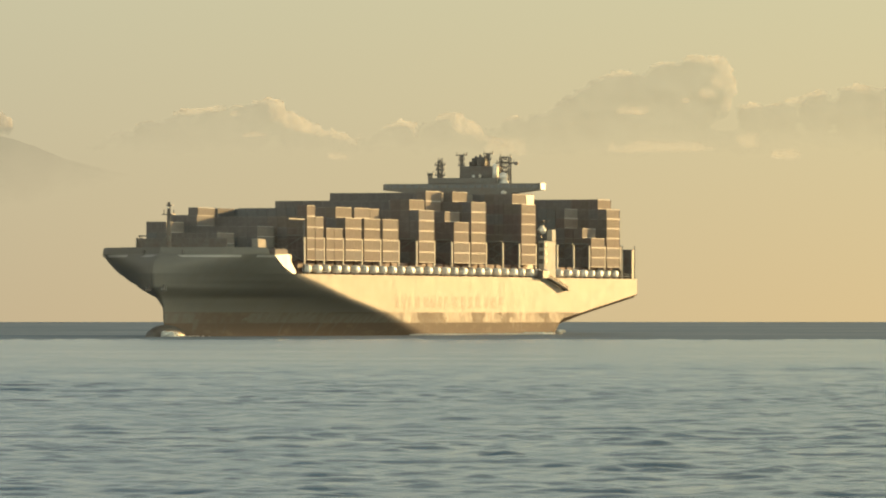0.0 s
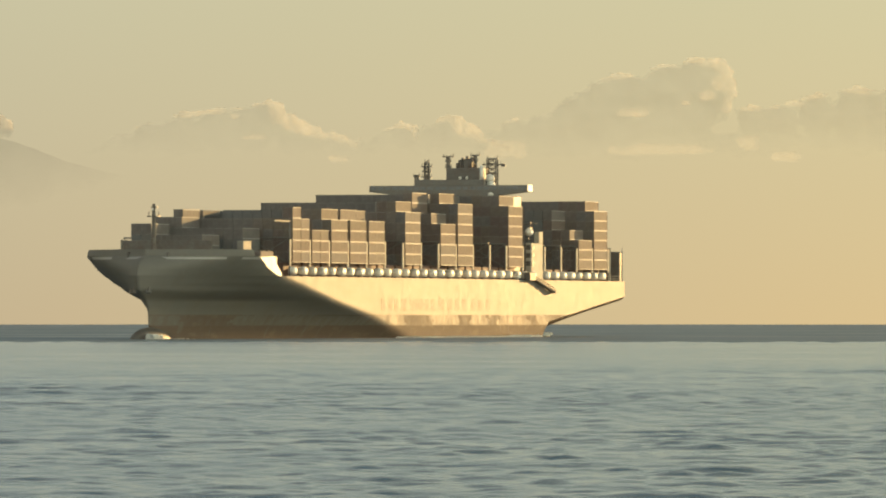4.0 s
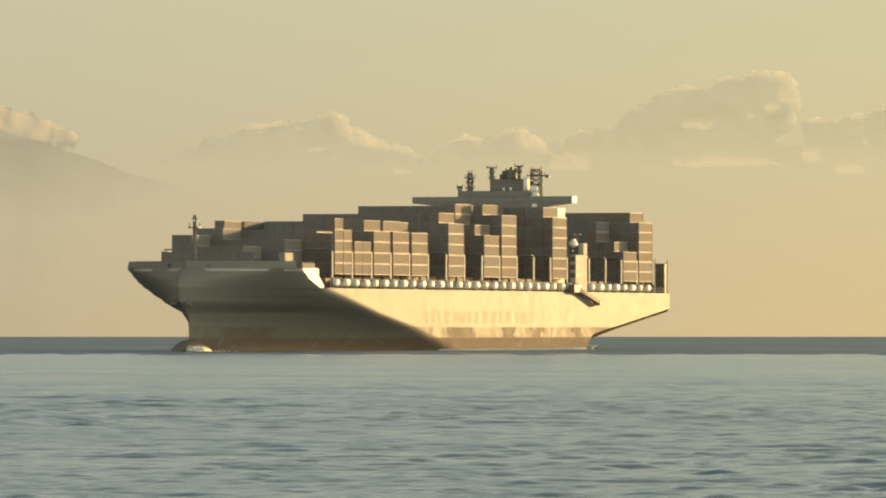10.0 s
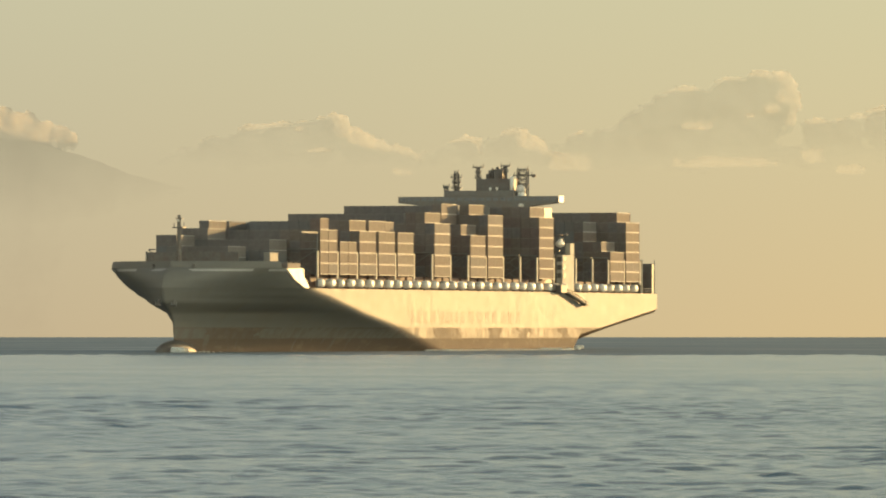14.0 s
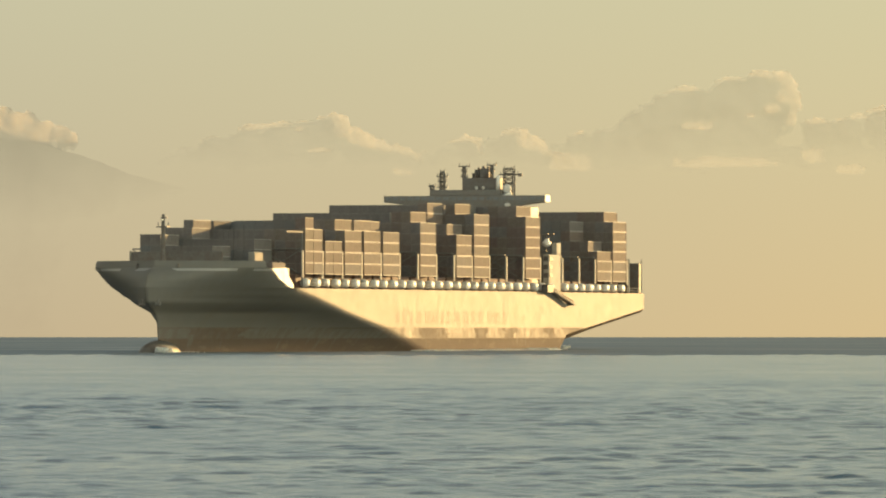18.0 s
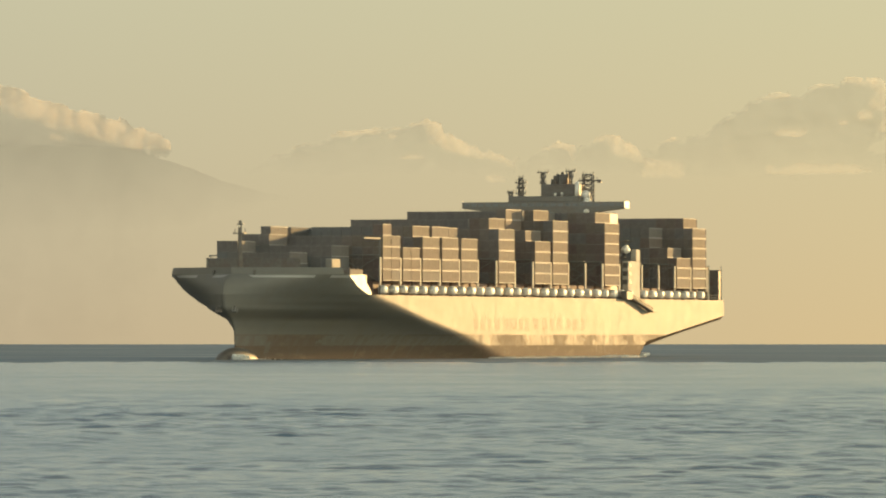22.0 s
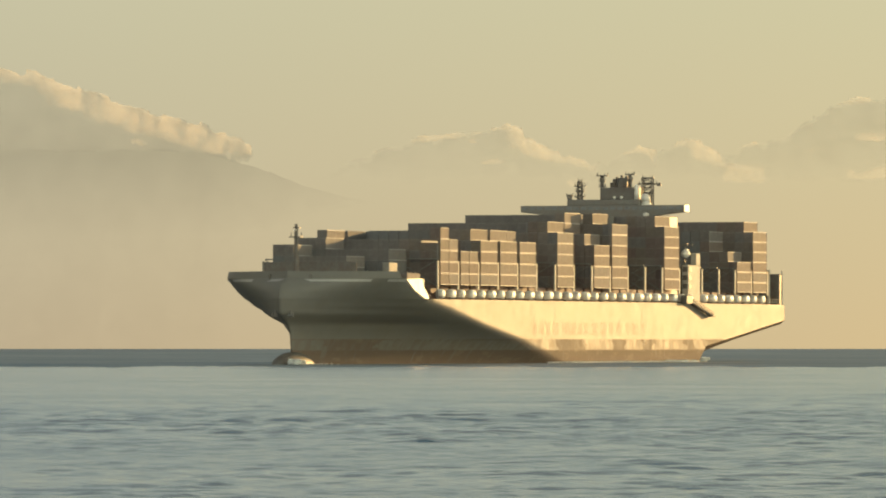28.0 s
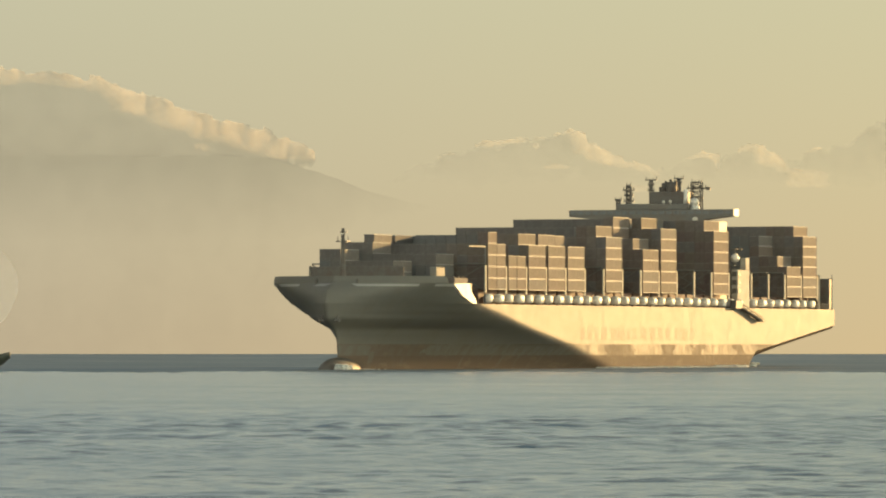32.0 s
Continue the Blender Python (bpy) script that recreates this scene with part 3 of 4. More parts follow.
def build_hull():
    levels = [-3, -1.5] + [-0.5 + 0.5 * i for i in range(29)] + [14.1, 14.65]
    hull = part("hull", lofted(levels, -272, 150), HULL, ship, "pale weathered hull plating with rusty boot topping", True)
    bm = bmesh.new()
    bm.faces.new([bm.verts.new((-272, y, z)) for y, z in ((21.4, 14.65), (21.4, 10.6), (12, 8.4), (0, 7.8), (-12, 8.4), (-21.4, 10.6), (-21.4, 14.65))])
    part("transom", bm, HULL, hull)
    # the counter rises from the water to the transom
    bm = bmesh.new()
    rows = []
    for i in range(41):
        x = -192 - 2 * i
        k = knuckle(x)
        drop = max(0.0, 1 - i / 40) * 5
        rows.append([bm.verts.new((x, y, k - d - drop * max(0.0, 1 - (y / 20.5) ** 2))) for y, d in ((21.4, 0), (20.5, 0.9), (12, 2.2), (0, 2.8), (-12, 2.2), (-20.5, 0.9), (-21.4, 0))])
    for a, c in zip(rows, rows[1:]):
        for j in range(6):
            bm.faces.new((a[j], a[j + 1], c[j + 1], c[j]))
    part("counter", bm, COUNTER_SHADE, hull, "shaded underside of the stern", True)
    # main deck
    bm = bmesh.new()
    xs = [42 - i * 314 / 80 for i in range(81)]
    a = [bm.verts.new((x, breadth(x, 14.6) - 0.05, 14.6)) for x in xs]
    b = [bm.verts.new((x, -breadth(x, 14.6) + 0.05, 14.6)) for x in xs]
    for i in range(80):
        bm.faces.new((a[i], a[i + 1], b[i + 1], b[i]))
    part("main_deck", bm, DECK, hull, "red-brown steel deck")
    # raised forecastle with its bulwark
    part("forecastle_side", lofted([14.65, 16, 17.4, 18.9, 19.2], 10.5, 60, power=1.2), HULL, hull, "flared forecastle plating", True)
    part("bow_bulwark", lofted([19.2, 20.0, 20.7], 24, 40, power=1.0), HULL, hull, "bow bulwark", True)
    bm = bmesh.new()
    xs = [42.5 - i * 29.1 / 40 for i in range(41)]
    a = [bm.verts.new((x, breadth(x, 18.6) - 0.05, 18.6)) for x in xs]
    b = [bm.verts.new((x, -breadth(x, 18.6) + 0.05, 18.6)) for x in xs]
    for i in range(40):
        bm.faces.new((a[i], a[i + 1], b[i + 1], b[i]))
    bm.faces.new([bm.verts.new((13.4, y, z)) for y, z in ((17.5, 14.6), (-17.5, 14.6), (-17.5, 18.6), (17.5, 18.6))])
    part("forecastle_deck", bm, DECK, hull, "red-brown forecastle deck")
    # white sloped plate on the after forecastle side, painting the sunlit patch of hull there
    bm = bmesh.new()
    shape = ((22.4, 18.95), (12.3, 19.2), (10.9, 17.4), (7.6, 15.4), (7.4, 14.67), (9.5, 14.67), (12.4, 15.3), (17.2, 16.6))
    out = [bm.verts.new((x, 21.42, z)) for x, z in shape]
    inn = [bm.verts.new((x, 20.6, z)) for x, z in shape]
    bm.faces.new(out)
    bm.faces.new(inn[::-1])
    for i in range(8):
        bm.faces.new((out[i], out[(i + 1) % 8], inn[(i + 1) % 8], inn[i]))
    part("sunlit_wing_plate", bm, WHITE, hull, "white sloped plate painted as the sunlit end of the forecastle side")
    bm = bmesh.new()
    ball(bm, (37.5, 0, -0.9), 1, 12.0, 3.0, 3.7, 3)
    part("bulbous_bow", bm, DARK, hull, "bulb breaking the water under the stem", True)
    # pale lengths of the sheer strake
    for side, x0, x1 in ((-1, 29.0, 36.2), (-1, 40.2, 42.6), (1, 30.6, 40.3), (1, 21.6, 27.3), (-1, 21.6, 27.3)):
        bm = bmesh.new()
        n = 40
        rows = []
        for z in (18.4, 18.95):
            rows.append([bm.verts.new((x0 + (x1 - x0) * i / n, side * (breadth(x0 + (x1 - x0) * i / n, z) + 0.14), z)) for i in range(n + 1)])
        for i in range(n):
            bm.faces.new((rows[0][i], rows[0][i + 1], rows[1][i + 1], rows[1][i]))
        part("sheer_strake", bm, STRAKE, hull, "pale painted strake")
    # anchors housed on both bows
    for side in (1, -1):
        bm = bmesh.new()
        y = side * 1.9
        tube(bm, (43.6, y, 12.0), (44.3, y, 10.7), 0.2, 0.24, 8)
        tube(bm, (44.3, y - 0.6, 10.7), (44.3, y + 0.6, 10.7), 0.24, 0.24, 8)
        for e in (-0.5, 0.5):
            tube(bm, (44.3, y + e, 10.6), (44.1, y + 1.2 * e, 11.6), 0.26, 0.08, 6)
        part("anchor", bm, GREY, hull, "grey stockless anchor housed at the bow")
    # unreadable faded letters along the side: plain bars
    rng = random.Random(4)
    x = -66.0
    while x > -150:
        w = rng.uniform(2.6, 4.4)
        part("faded_letter", soft_box(x - w, x, BEAM / 2 - 0.02, BEAM / 2 + 0.012, 6.7, 9.6, 0.004), PALE_LETTER, hull)
        x -= w + rng.uniform(1.6, 3.4)


build_hull()

# ---- deck fittings ----
TIER, ROW = 2.6, 2.5
BAYS = {k: 14.0 * k for k in range(-2, 13)}
BAYS.update({14: 201.0, 15: 215.5, 16: 229.5, 17: 243.5})
END = 258.0


def base(k):
    return 18.1 if k == -1 else 19.0 if k < 0 else (17.6 if k > 13 else 17.9)


def build_fittings():
    # lashing bridges: posts, rails and cross beams between the bays
    for s in [14.0 * k for k in range(0, 14)] + [201.0, 215.5, 229.5, 243.5, END]:
        bridge = part("lashing_bridge", soft_box(-s - 0.35, -s + 0.35, -20.6, 20.6, 23.6, 23.9, 0.05), GREY, ship, "steel lashing bridge across the deck")
        for y in (-21.0, -10.5, 0.0, 10.5, 21.0):
            if abs(y) > 20:
                part("post", soft_box(-s - 0.2, -s + 0.75, y - 0.16, y + 0.16, 16.9, 23.3, 0.05), CREAM, bridge, "pale plate post at the rail")
            else:
                part("post", soft_box(-s - 0.27, -s + 0.27, y - 0.22, y + 0.22, 14.6, 24.4, 0.05), GREY, bridge)
        for y in (-15.7, -5.2, 5.2, 15.7):
            for lean in (-1, 1):
                bm = bmesh.new()
                tube(bm, (-s, y - 5 * lean, 17.6), (-s + 0.25 * lean, y + 5 * lean, 23.6), 0.12, n=5)
                part("cross_brace", bm, GREY, bridge)
    # made-up post and pale bar in place of a sunlit strip of container
    bm = bmesh.new()
    tube(bm, (0.3, 20.9, 14.6), (0.3, 20.9, 27.8), 0.2, 0.16)
    bar_post = part("derrick_post", bm, GREY, ship, "slim added post holding the pale bar at the front of the wide bays")
    part("level_bar", soft_box(0.4, 11.7, 20.8, 21.15, 27.3, 27.75, 0.06), LOCKER, bar_post, "pale level bar standing for the sunlit top strip of a container")
    # pedestals that carry the outer stacks along both sides, and the passage behind them
    spots = []
    for k in list(range(0, 13)):
        spots += [14.0 * k + 1.6, 14.0 * k + 8.6]
    spots += [183.5, 189.5, 202.6, 209.8, 217.0, 223.9, 231.0, 238.0, 245.0, 252.0]
    for i, s in enumerate(spots):
        for side in (1, -1):
            bm = soft_box(-s - 2.75 - 0.7 * (i % 2), -s - 0.35, side * 20.45 - 0.95, side * 20.45 + 0.95, 14.9, 16.95, 0.9, 4)
            part("pedestal", bm, WHITE, ship, "white rounded pedestal under the outer stack")
    for s0, s1 in ((0.4, 181.5), (201.2, 258.5)):
        for side in (1, -1):
            bm = bmesh.new()
            tube(bm, (-s0, side * 21.2, 15.9), (-s1, side * 21.2, 15.9), 0.05, n=5)
            tube(bm, (-s0, side * 21.2, 15.3), (-s1, side * 21.2, 15.3), 0.05, n=5)
            part("side_rail", bm, CREAM, ship)
    # hatch covers
    for k, s in BAYS.items():
        if k < -1:
            continue
        half = 18.9 if k >= 0 else 13.6
        low = 14.6
        part("hatch_cover", soft_box(-s - 13.4, -s - 0.7, -half, half, low, base(k) - 0.06, 0.15), DECK, ship, "red-brown steel hatch cover")
    part("hatch_cover", soft_box(15.0, 27.3, -9, 9, 18.6, 18.94, 0.1), DECK, ship, "red-brown steel hatch cover")
    # forecastle: breakwater, foremast, winches, deck box
    part("breakwater", soft_box(30.2, 30.8, -9.4, 12.5, 18.6, 22.8, 0.08), DARK, ship, "steel breakwater plate")
    bm = bmesh.new()
    tube(bm, (35.5, 0, 18.6), (35.5, 0, 31.2), 0.75, 0.36)
    mast = part("foremast", bm, DARK, ship, "dark steel foremast")
    bm = bmesh.new()
    box(bm, 34.4, 36.6, -1.3, 1.3, 28.2, 28.45)
    part("platform", bm, DARK, mast)
    for y in (-1.2, 1.2):
        bm = bmesh.new()
        tube(bm, (35.5, y, 28.4), (35.5, y, 29.4), 0.09)
        part("stanchion", bm, DARK, mast)
    bm = bmesh.new()
    box(bm, 35.1, 35.9, -0.6, 0.9, 30.3, 30.5)
    part("crosstree", bm, DARK, mast)
    bm = bmesh.new()
    ball(bm, (36.1, 0, 29.9), 0.3)
    part("mast_lamp", bm, WHITE, mast)
    for x, y in ((38.5, 3.2), (38.5, -3.2), (33, 8.5), (33, -8.5)):
        bm = bmesh.new()
        tube(bm, (x, y - 1.4, 19.4), (x, y + 1.4, 19.4), 0.6, n=14)
        box(bm, x - 1.1, x + 1.1, y - 1.8, y - 1.5, 18.6, 20.0)
        box(bm, x - 1.1, x + 1.1, y + 1.5, y + 1.8, 18.6, 20.0)
        part("winch", bm, DARK, ship, "mooring winch")
    locker = part("deck_locker", soft_box(18.9, 24.6, 16.4, 18.0, 20.0, 22.75, 0.3, 3), LOCKER, ship, "pale rounded deck locker on a dark foot")
    part("foot", soft_box(19.6, 23.9, 16.6, 17.7, 18.6, 20.02, 0.1), DARK, locker)
    part("vent_house", soft_box(10.6, 19.6, 18.8, 20.5, 18.6, 20.4, 0.25, 2), BOX_PAINT[1], ship, "weathered tan ventilator house")
    for x in (12.4, 15.2, 18.0):
        bm = bmesh.new()
        tube(bm, (x, 19.6, 20.4), (x, 19.6, 20.75), 0.5, 0.42, 10)
        part("mushroom_vent", bm, BOX_PAINT[4], ship, "small mushroom ventilator", True)


build_fittings()


# ---- superstructure ----
def build_house():
    house = part("deckhouse", soft_box(-196.5, -184.0, -16, 16, 14.6, 36.4, 0.2), GREY, ship, "tall grey-white accommodation block")
    # navigation bridge with wings out to the ship's sides
    bm = bmesh.new()
    prof = [(-21.4, 37.5), (-21.4, 39.1), (21.4, 39.1), (21.4, 37.5), (13.5, 36.6), (11.5, 35.6), (-11.5, 35.6), (-13.5, 36.6)]
    a = [bm.verts.new((-184.2, y, z)) for y, z in prof]
    b = [bm.verts.new((-189.0, y, z)) for y, z in prof]
    bm.faces.new(a)
    bm.faces.new(b[::-1])
    for i in range(8):
        bm.faces.new((a[i], a[(i + 1) % 8], b[(i + 1) % 8], b[i]))
    bmesh.ops.bevel(bm, geom=bm.edges[:], offset=0.08, segments=1, affect="EDGES")
    bridge = part("navigation_bridge", bm, GREY, ship, "grey-white navigation bridge with long wings")
    for i in range(22):
        y = -20.2 + i * 1.92
        part("window", soft_box(-184.24, -184.10, y - 0.72, y + 0.72, 37.95, 38.75, 0.03), GLASS, bridge)
    for side in (1, -1):
        part("wing_end", soft_box(-188.6, -184.6, side * 21.35, side * 21.55, 37.4, 39.2, 0.06), WHITE, bridge, "white wing end plate")
    bm = bmesh.new()
    ball(bm, (-183.8, 11.7, 36.7), 0.62, 1, 1.3, 0.9)
    part("searchlight", bm, WHITE, bridge, "white lamp under the wing")
    part("wheelhouse_top", soft_box(-196.0, -185.2, -9.5, 9.4, 39.1, 40.6, 0.15), GREY, bridge, "grey roof house")
    bm = soft_box(-197.0, -190.0, -2.4, 7.0, 40.6, 43.7, 0.3, 2)
    funnel = part("funnel", bm, DARK, ship, "dark square funnel casing")
    part("top_casing", soft_box(-195.5, -192.0, 1.7, 4.1, 43.7, 46.2, 0.25, 2), DARK, funnel)
    for y, hgt, r in ((2.3, 46.8, 0.4), (3.5, 46.6, 0.35), (0.3, 45.9, 0.45), (-0.4, 45.0, 0.4), (1.0, 46.4, 0.35)):
        bm = bmesh.new()
        tube(bm, (-193.5, y, 43.6), (-193.5, y, hgt), r, n=10)
        part("exhaust_pipe", bm, DARK, funnel)

    def lattice(name, x, y, half, z0, z1, steps, label, arms=()):
        bm = bmesh.new()
        legs = [(x + dx * half * 0.7, y + dy * half) for dx, dy in ((-1, -1), (1, -1), (1, 1), (-1, 1))]
        for lx, ly in legs:
            tube(bm, (lx, ly, z0), (lx, ly, z1), 0.16, n=5)
        for i in range(steps):
            a, c = z0 + (z1 - z0) * i / steps, z0 + (z1 - z0) * (i + 1) / steps
            for q in range(4):
                tube(bm, (*legs[q], a), (*legs[(q + 1) % 4], c), 0.11, n=4)
                tube(bm, (*legs[q], c), (*legs[(q + 1) % 4], c), 0.11, n=4)
        mast = part(name, bm, DARK, ship, label)
        for z, reach in arms:
            bm = bmesh.new()
            box(bm, x - 0.25, x + 0.25, y - reach, y + reach, z, z + 0.28)
            for e in (-0.85, -0.3, 0.4, 0.9):
                tube(bm, (x, y + reach * e, z), (x, y + reach * e, z + 0.5 + 0.5 * abs(e)), 0.1, n=5)
            part("spreader", bm, DARK, mast)
        return mast

    lattice("radar_mast", -191.5, 9.7, 1.25, 39.0, 46.0, 6, "tall dark lattice mast with aerials", ((44.4, 2.6), (45.9, 1.5), (42.0, 1.7)))
    lattice("aerial_mast", -188.0, -7.0, 0.55, 39.0, 45.0, 6, "slim dark lattice mast with aerials", ((43.9, 1.5), (42.6, 1.2), (41.2, 1.4), (45.0, 0.6)))
    lattice("aerial_mast", -187.6, -9.6, 0.4, 39.0, 41.8, 3, "short dark lattice mast", ((41.4, 0.9),))
    lattice("aerial_mast", -191.0, -2.1, 0.3, 40.6, 46.6, 6, "slim dark lattice mast with aerials", ((46.5, 1.5), (45.2, 0.8), (43.8, 0.9)))
    lattice("aerial_mast", -191.0, 5.2, 0.32, 43.6, 46.9, 4, "slim dark lattice mast with aerials", ((46.8, 1.3), (45.3, 0.8)))
    bm = bmesh.new()
    tube(bm, (-191.5, 10.9, 44.4), (-191.5, 12.9, 44.5), 0.08)
    box(bm, -191.7, -191.3, 12.2, 13.2, 44.0, 44.8)
    part("radar_scanner", bm, DARK, ship, "dark radar scanner arm")
    bm = bmesh.new()
    ball(bm, (-188, 10.2, 40.9), 1.2)
    tube(bm, (-188, 10.4, 39.0), (-188, 10.4, 40.4), 1.5, 0.7, 12)
    part("satellite_dome", bm, WHITE, ship, "white satellite dome on a broad foot", True)
    bm = bmesh.new()
    tube(bm, (-189, 7.6, 40.4), (-189, 7.6, 43.8), 0.6, 0.5, 10)
    ball(bm, (-189, 7.6, 43.8), 0.52)
    part("satellite_dome", bm, WHITE, ship, "tall white aerial housing", True)
    for y, z in ((3.4, 41.2), (1.6, 41.1)):
        bm = bmesh.new()
        ball(bm, (-189.6, y, z), 0.42)
        tube(bm, (-189.6, y, 40.5), (-189.6, y, z), 0.2)
        part("satellite_dome", bm, WHITE, ship, "small white dome", True)
    # house side at the port rail with stair openings, and the boat above it
    tower = part("stair_tower", soft_box(-199.7, -189.6, 19.3, 20.9, 14.6, 24.2, 0.12), CREAM, ship, "cream stair tower with dark openings at the rail")
    part("upper_casing", soft_box(-199.7, -196.4, 19.5, 20.9, 24.2, 27.2, 0.12), CREAM, tower)
    # no holes here: dark panels on the wall paint the shade of the openings
    for z in (18.3, 20.4, 22.5):
        part("opening_shade", soft_box(-192.4, -189.9, 20.85, 20.98, z, z + 1.2, 0.02), DARK, tower, "dark panel painted for the shade in a stair opening")
        part("opening_shade", soft_box(-189.62, -189.5, 19.5, 20.7, z, z + 1.2, 0.02), DARK, tower, "dark panel painted for the shade in a stair opening")
    bm = bmesh.new()
    ball(bm, (-193.6, 19.0, 27.0), 1, 2.3, 1.0, 0.95, 3)
    box(bm, -194.6, -193.1, 18.6, 19.4, 27.6, 28.2)
    boat = part("lifeboat", bm, WHITE, ship, "white enclosed lifeboat in its davits", True)
    for x in (-195.8, -191.4):
        bm = bmesh.new()
        tube(bm, (x, 18.2, 24.2), (x, 18.2, 29.0), 0.22)
        tube(bm, (x, 18.2, 29.0), (x, 20.2, 29.4), 0.2)
        tube(bm, (x, 18.2, 25.0), (x, 19.6, 25.2), 0.2)
        part("davit", bm, DARK, boat)
    # accommodation ladder slung along the side
    bm = bmesh.new()
    a, b = Vector((-186.0, 22.1, 15.2)), Vector((-204.5, 22.3, 11.6))
    for off in (-0.45, 0.45):
        tube(bm, a + Vector((0, off, 0)), b + Vector((0, off, 0)), 0.22, n=6)
        tube(bm, a + Vector((0, off, 1.0)), b + Vector((0, off, 1.0)), 0.07, n=5)
    for i in range(24):
        p = a.lerp(b, i / 23)
        box(bm, p.x - 0.2, p.x + 0.2, p.y - 0.45, p.y + 0.45, p.z - 0.3, p.z + 0.2)
        tube(bm, p + Vector((0, 0.45, 0)), p + Vector((0, 0.45, 1.0)), 0.05, n=4)
    ladder = part("accommodation_ladder", bm, DARK, ship, "dark gangway ladder slung down the side")
    part("platform", soft_box(-206.5, -204.0, 21.5, 23.0, 11.3, 11.9, 0.1), DARK, ladder)
    part("platform", soft_box(-187.5, -182.5, 21.2, 22.8, 14.4, 16.6, 0.15), DARK, ladder)
    # mooring house, rails and staff at the stern
    part("mooring_house", soft_box(-271.4, -269.0, 12.5, 20.9, 14.6, 22.6, 0.2), DARK, ship, "dark steel mooring house at the stern")
    for y in (20.8, -20.8):
        bm = bmesh.new()
        for x in range(-271, -259, 2):
            tube(bm, (x, y, 14.6), (x, y, 16.0), 0.05, n=5)
        tube(bm, (-271, y, 16.0), (-260, y, 16.0), 0.05, n=5)
        tube(bm, (-271, y, 15.3), (-260, y, 15.3), 0.05, n=5)
        part("stern_rail", bm, CREAM, ship)
    bm = bmesh.new()
    tube(bm, (-271.4, 20.9, 14.6), (-271.4, 20.9, 23.6), 0.2, 0.12)
    part("stern_post", bm, CREAM, ship)
    bm = bmesh.new()
    tube(bm, (-260.5, 20.6, 14.6), (-260.5, 20.6, 23.6), 0.35)
    tube(bm, (-260.5, 20.6, 23.2), (-265.0, 19.0, 22.0), 0.2)
    part("stores_crane", bm, CREAM, ship, "small cream stores crane")


build_house()


# ---- containers ----
def container_model(length, tone):
    """A shipping container of corrugated steel: frame, walls, roof and doors."""
    root = new("shipping_container")
    w, hgt = 1.219, 2.58
    n = int(length / 1.1)
    for side in (1, -1):
        bm = bmesh.new()
        xs = [0.15 + (length - 0.3) * i / (2 * n) for i in range(2 * n + 1)]
        low = [bm.verts.new((-x, side * (w - (0.09 if i % 2 else 0.03)), 0.16)) for i, x in enumerate(xs)]
        top = [bm.verts.new((-x, side * (w - (0.09 if i % 2 else 0.03)), hgt - 0.12)) for i, x in enumerate(xs)]
        for i in range(2 * n):
            bm.faces.new((low[i], low[i + 1], top[i + 1], top[i]))
        part("side_wall", bm, BOX_PAINT[tone], root)
        y = side * (w - 0.07)
        for name, z0, z1 in (("bottom_rail", 0.02, 0.2), ("top_rail", hgt - 0.16, hgt - 0.01)):
            bm = bmesh.new()
            box(bm, -length + 0.22, -0.22, y - 0.07, y + 0.07, z0, z1)
            part(name, bm, BOX_SUNLIT_RAIL[tone], root)
    for name, z0, z1 in (("roof", hgt - 0.06, hgt - 0.03), ("floor", 0.05, 0.12)):
        bm = bmesh.new()
        box(bm, -length + 0.1, -0.1, -w + 0.1, w - 0.1, z0, z1)
        part(name, bm, BOX_PAINT[tone], root)
    for x in (-0.11, -length + 0.11):
        bm = bmesh.new()
        for y in (-w + 0.09, w - 0.09):
            box(bm, x - 0.11, x + 0.11, y - 0.09, y + 0.09, 0, hgt)
        for z0, z1 in ((0.0, 0.18), (hgt - 0.14, hgt)):
            box(bm, x - 0.1, x + 0.1, -w + 0.17, w - 0.17, z0, z1)
        part("end_frame", bm, BOX_PAINT[tone], root)
    for side in (1, -1):
        bm = bmesh.new()
        y0, y1 = (0.02, w - 0.2) if side > 0 else (-w + 0.2, -0.02)
        box(bm, -0.12, -0.05, y0, y1, 0.2, hgt - 0.16)
        for y in (y0 + 0.28, y1 - 0.28):
            tube(bm, (-0.03, y, 0.2), (-0.03, y, hgt - 0.16), 0.03, n=4)
        part("door", bm, BOX_PAINT[tone], root)
    bm = bmesh.new()
    box(bm, -length + 0.05, -length + 0.12, -w + 0.18, w - 0.18, 0.18, hgt - 0.14)
    part("end_wall", bm, BOX_PAINT[tone], root)
    tagged(root, ("rust-brown", "tan", "weathered grey", "dull red", "ochre")[tone] + " corrugated steel container stacked on the ship's deck", "container", "containers stacked on deck")
    return root


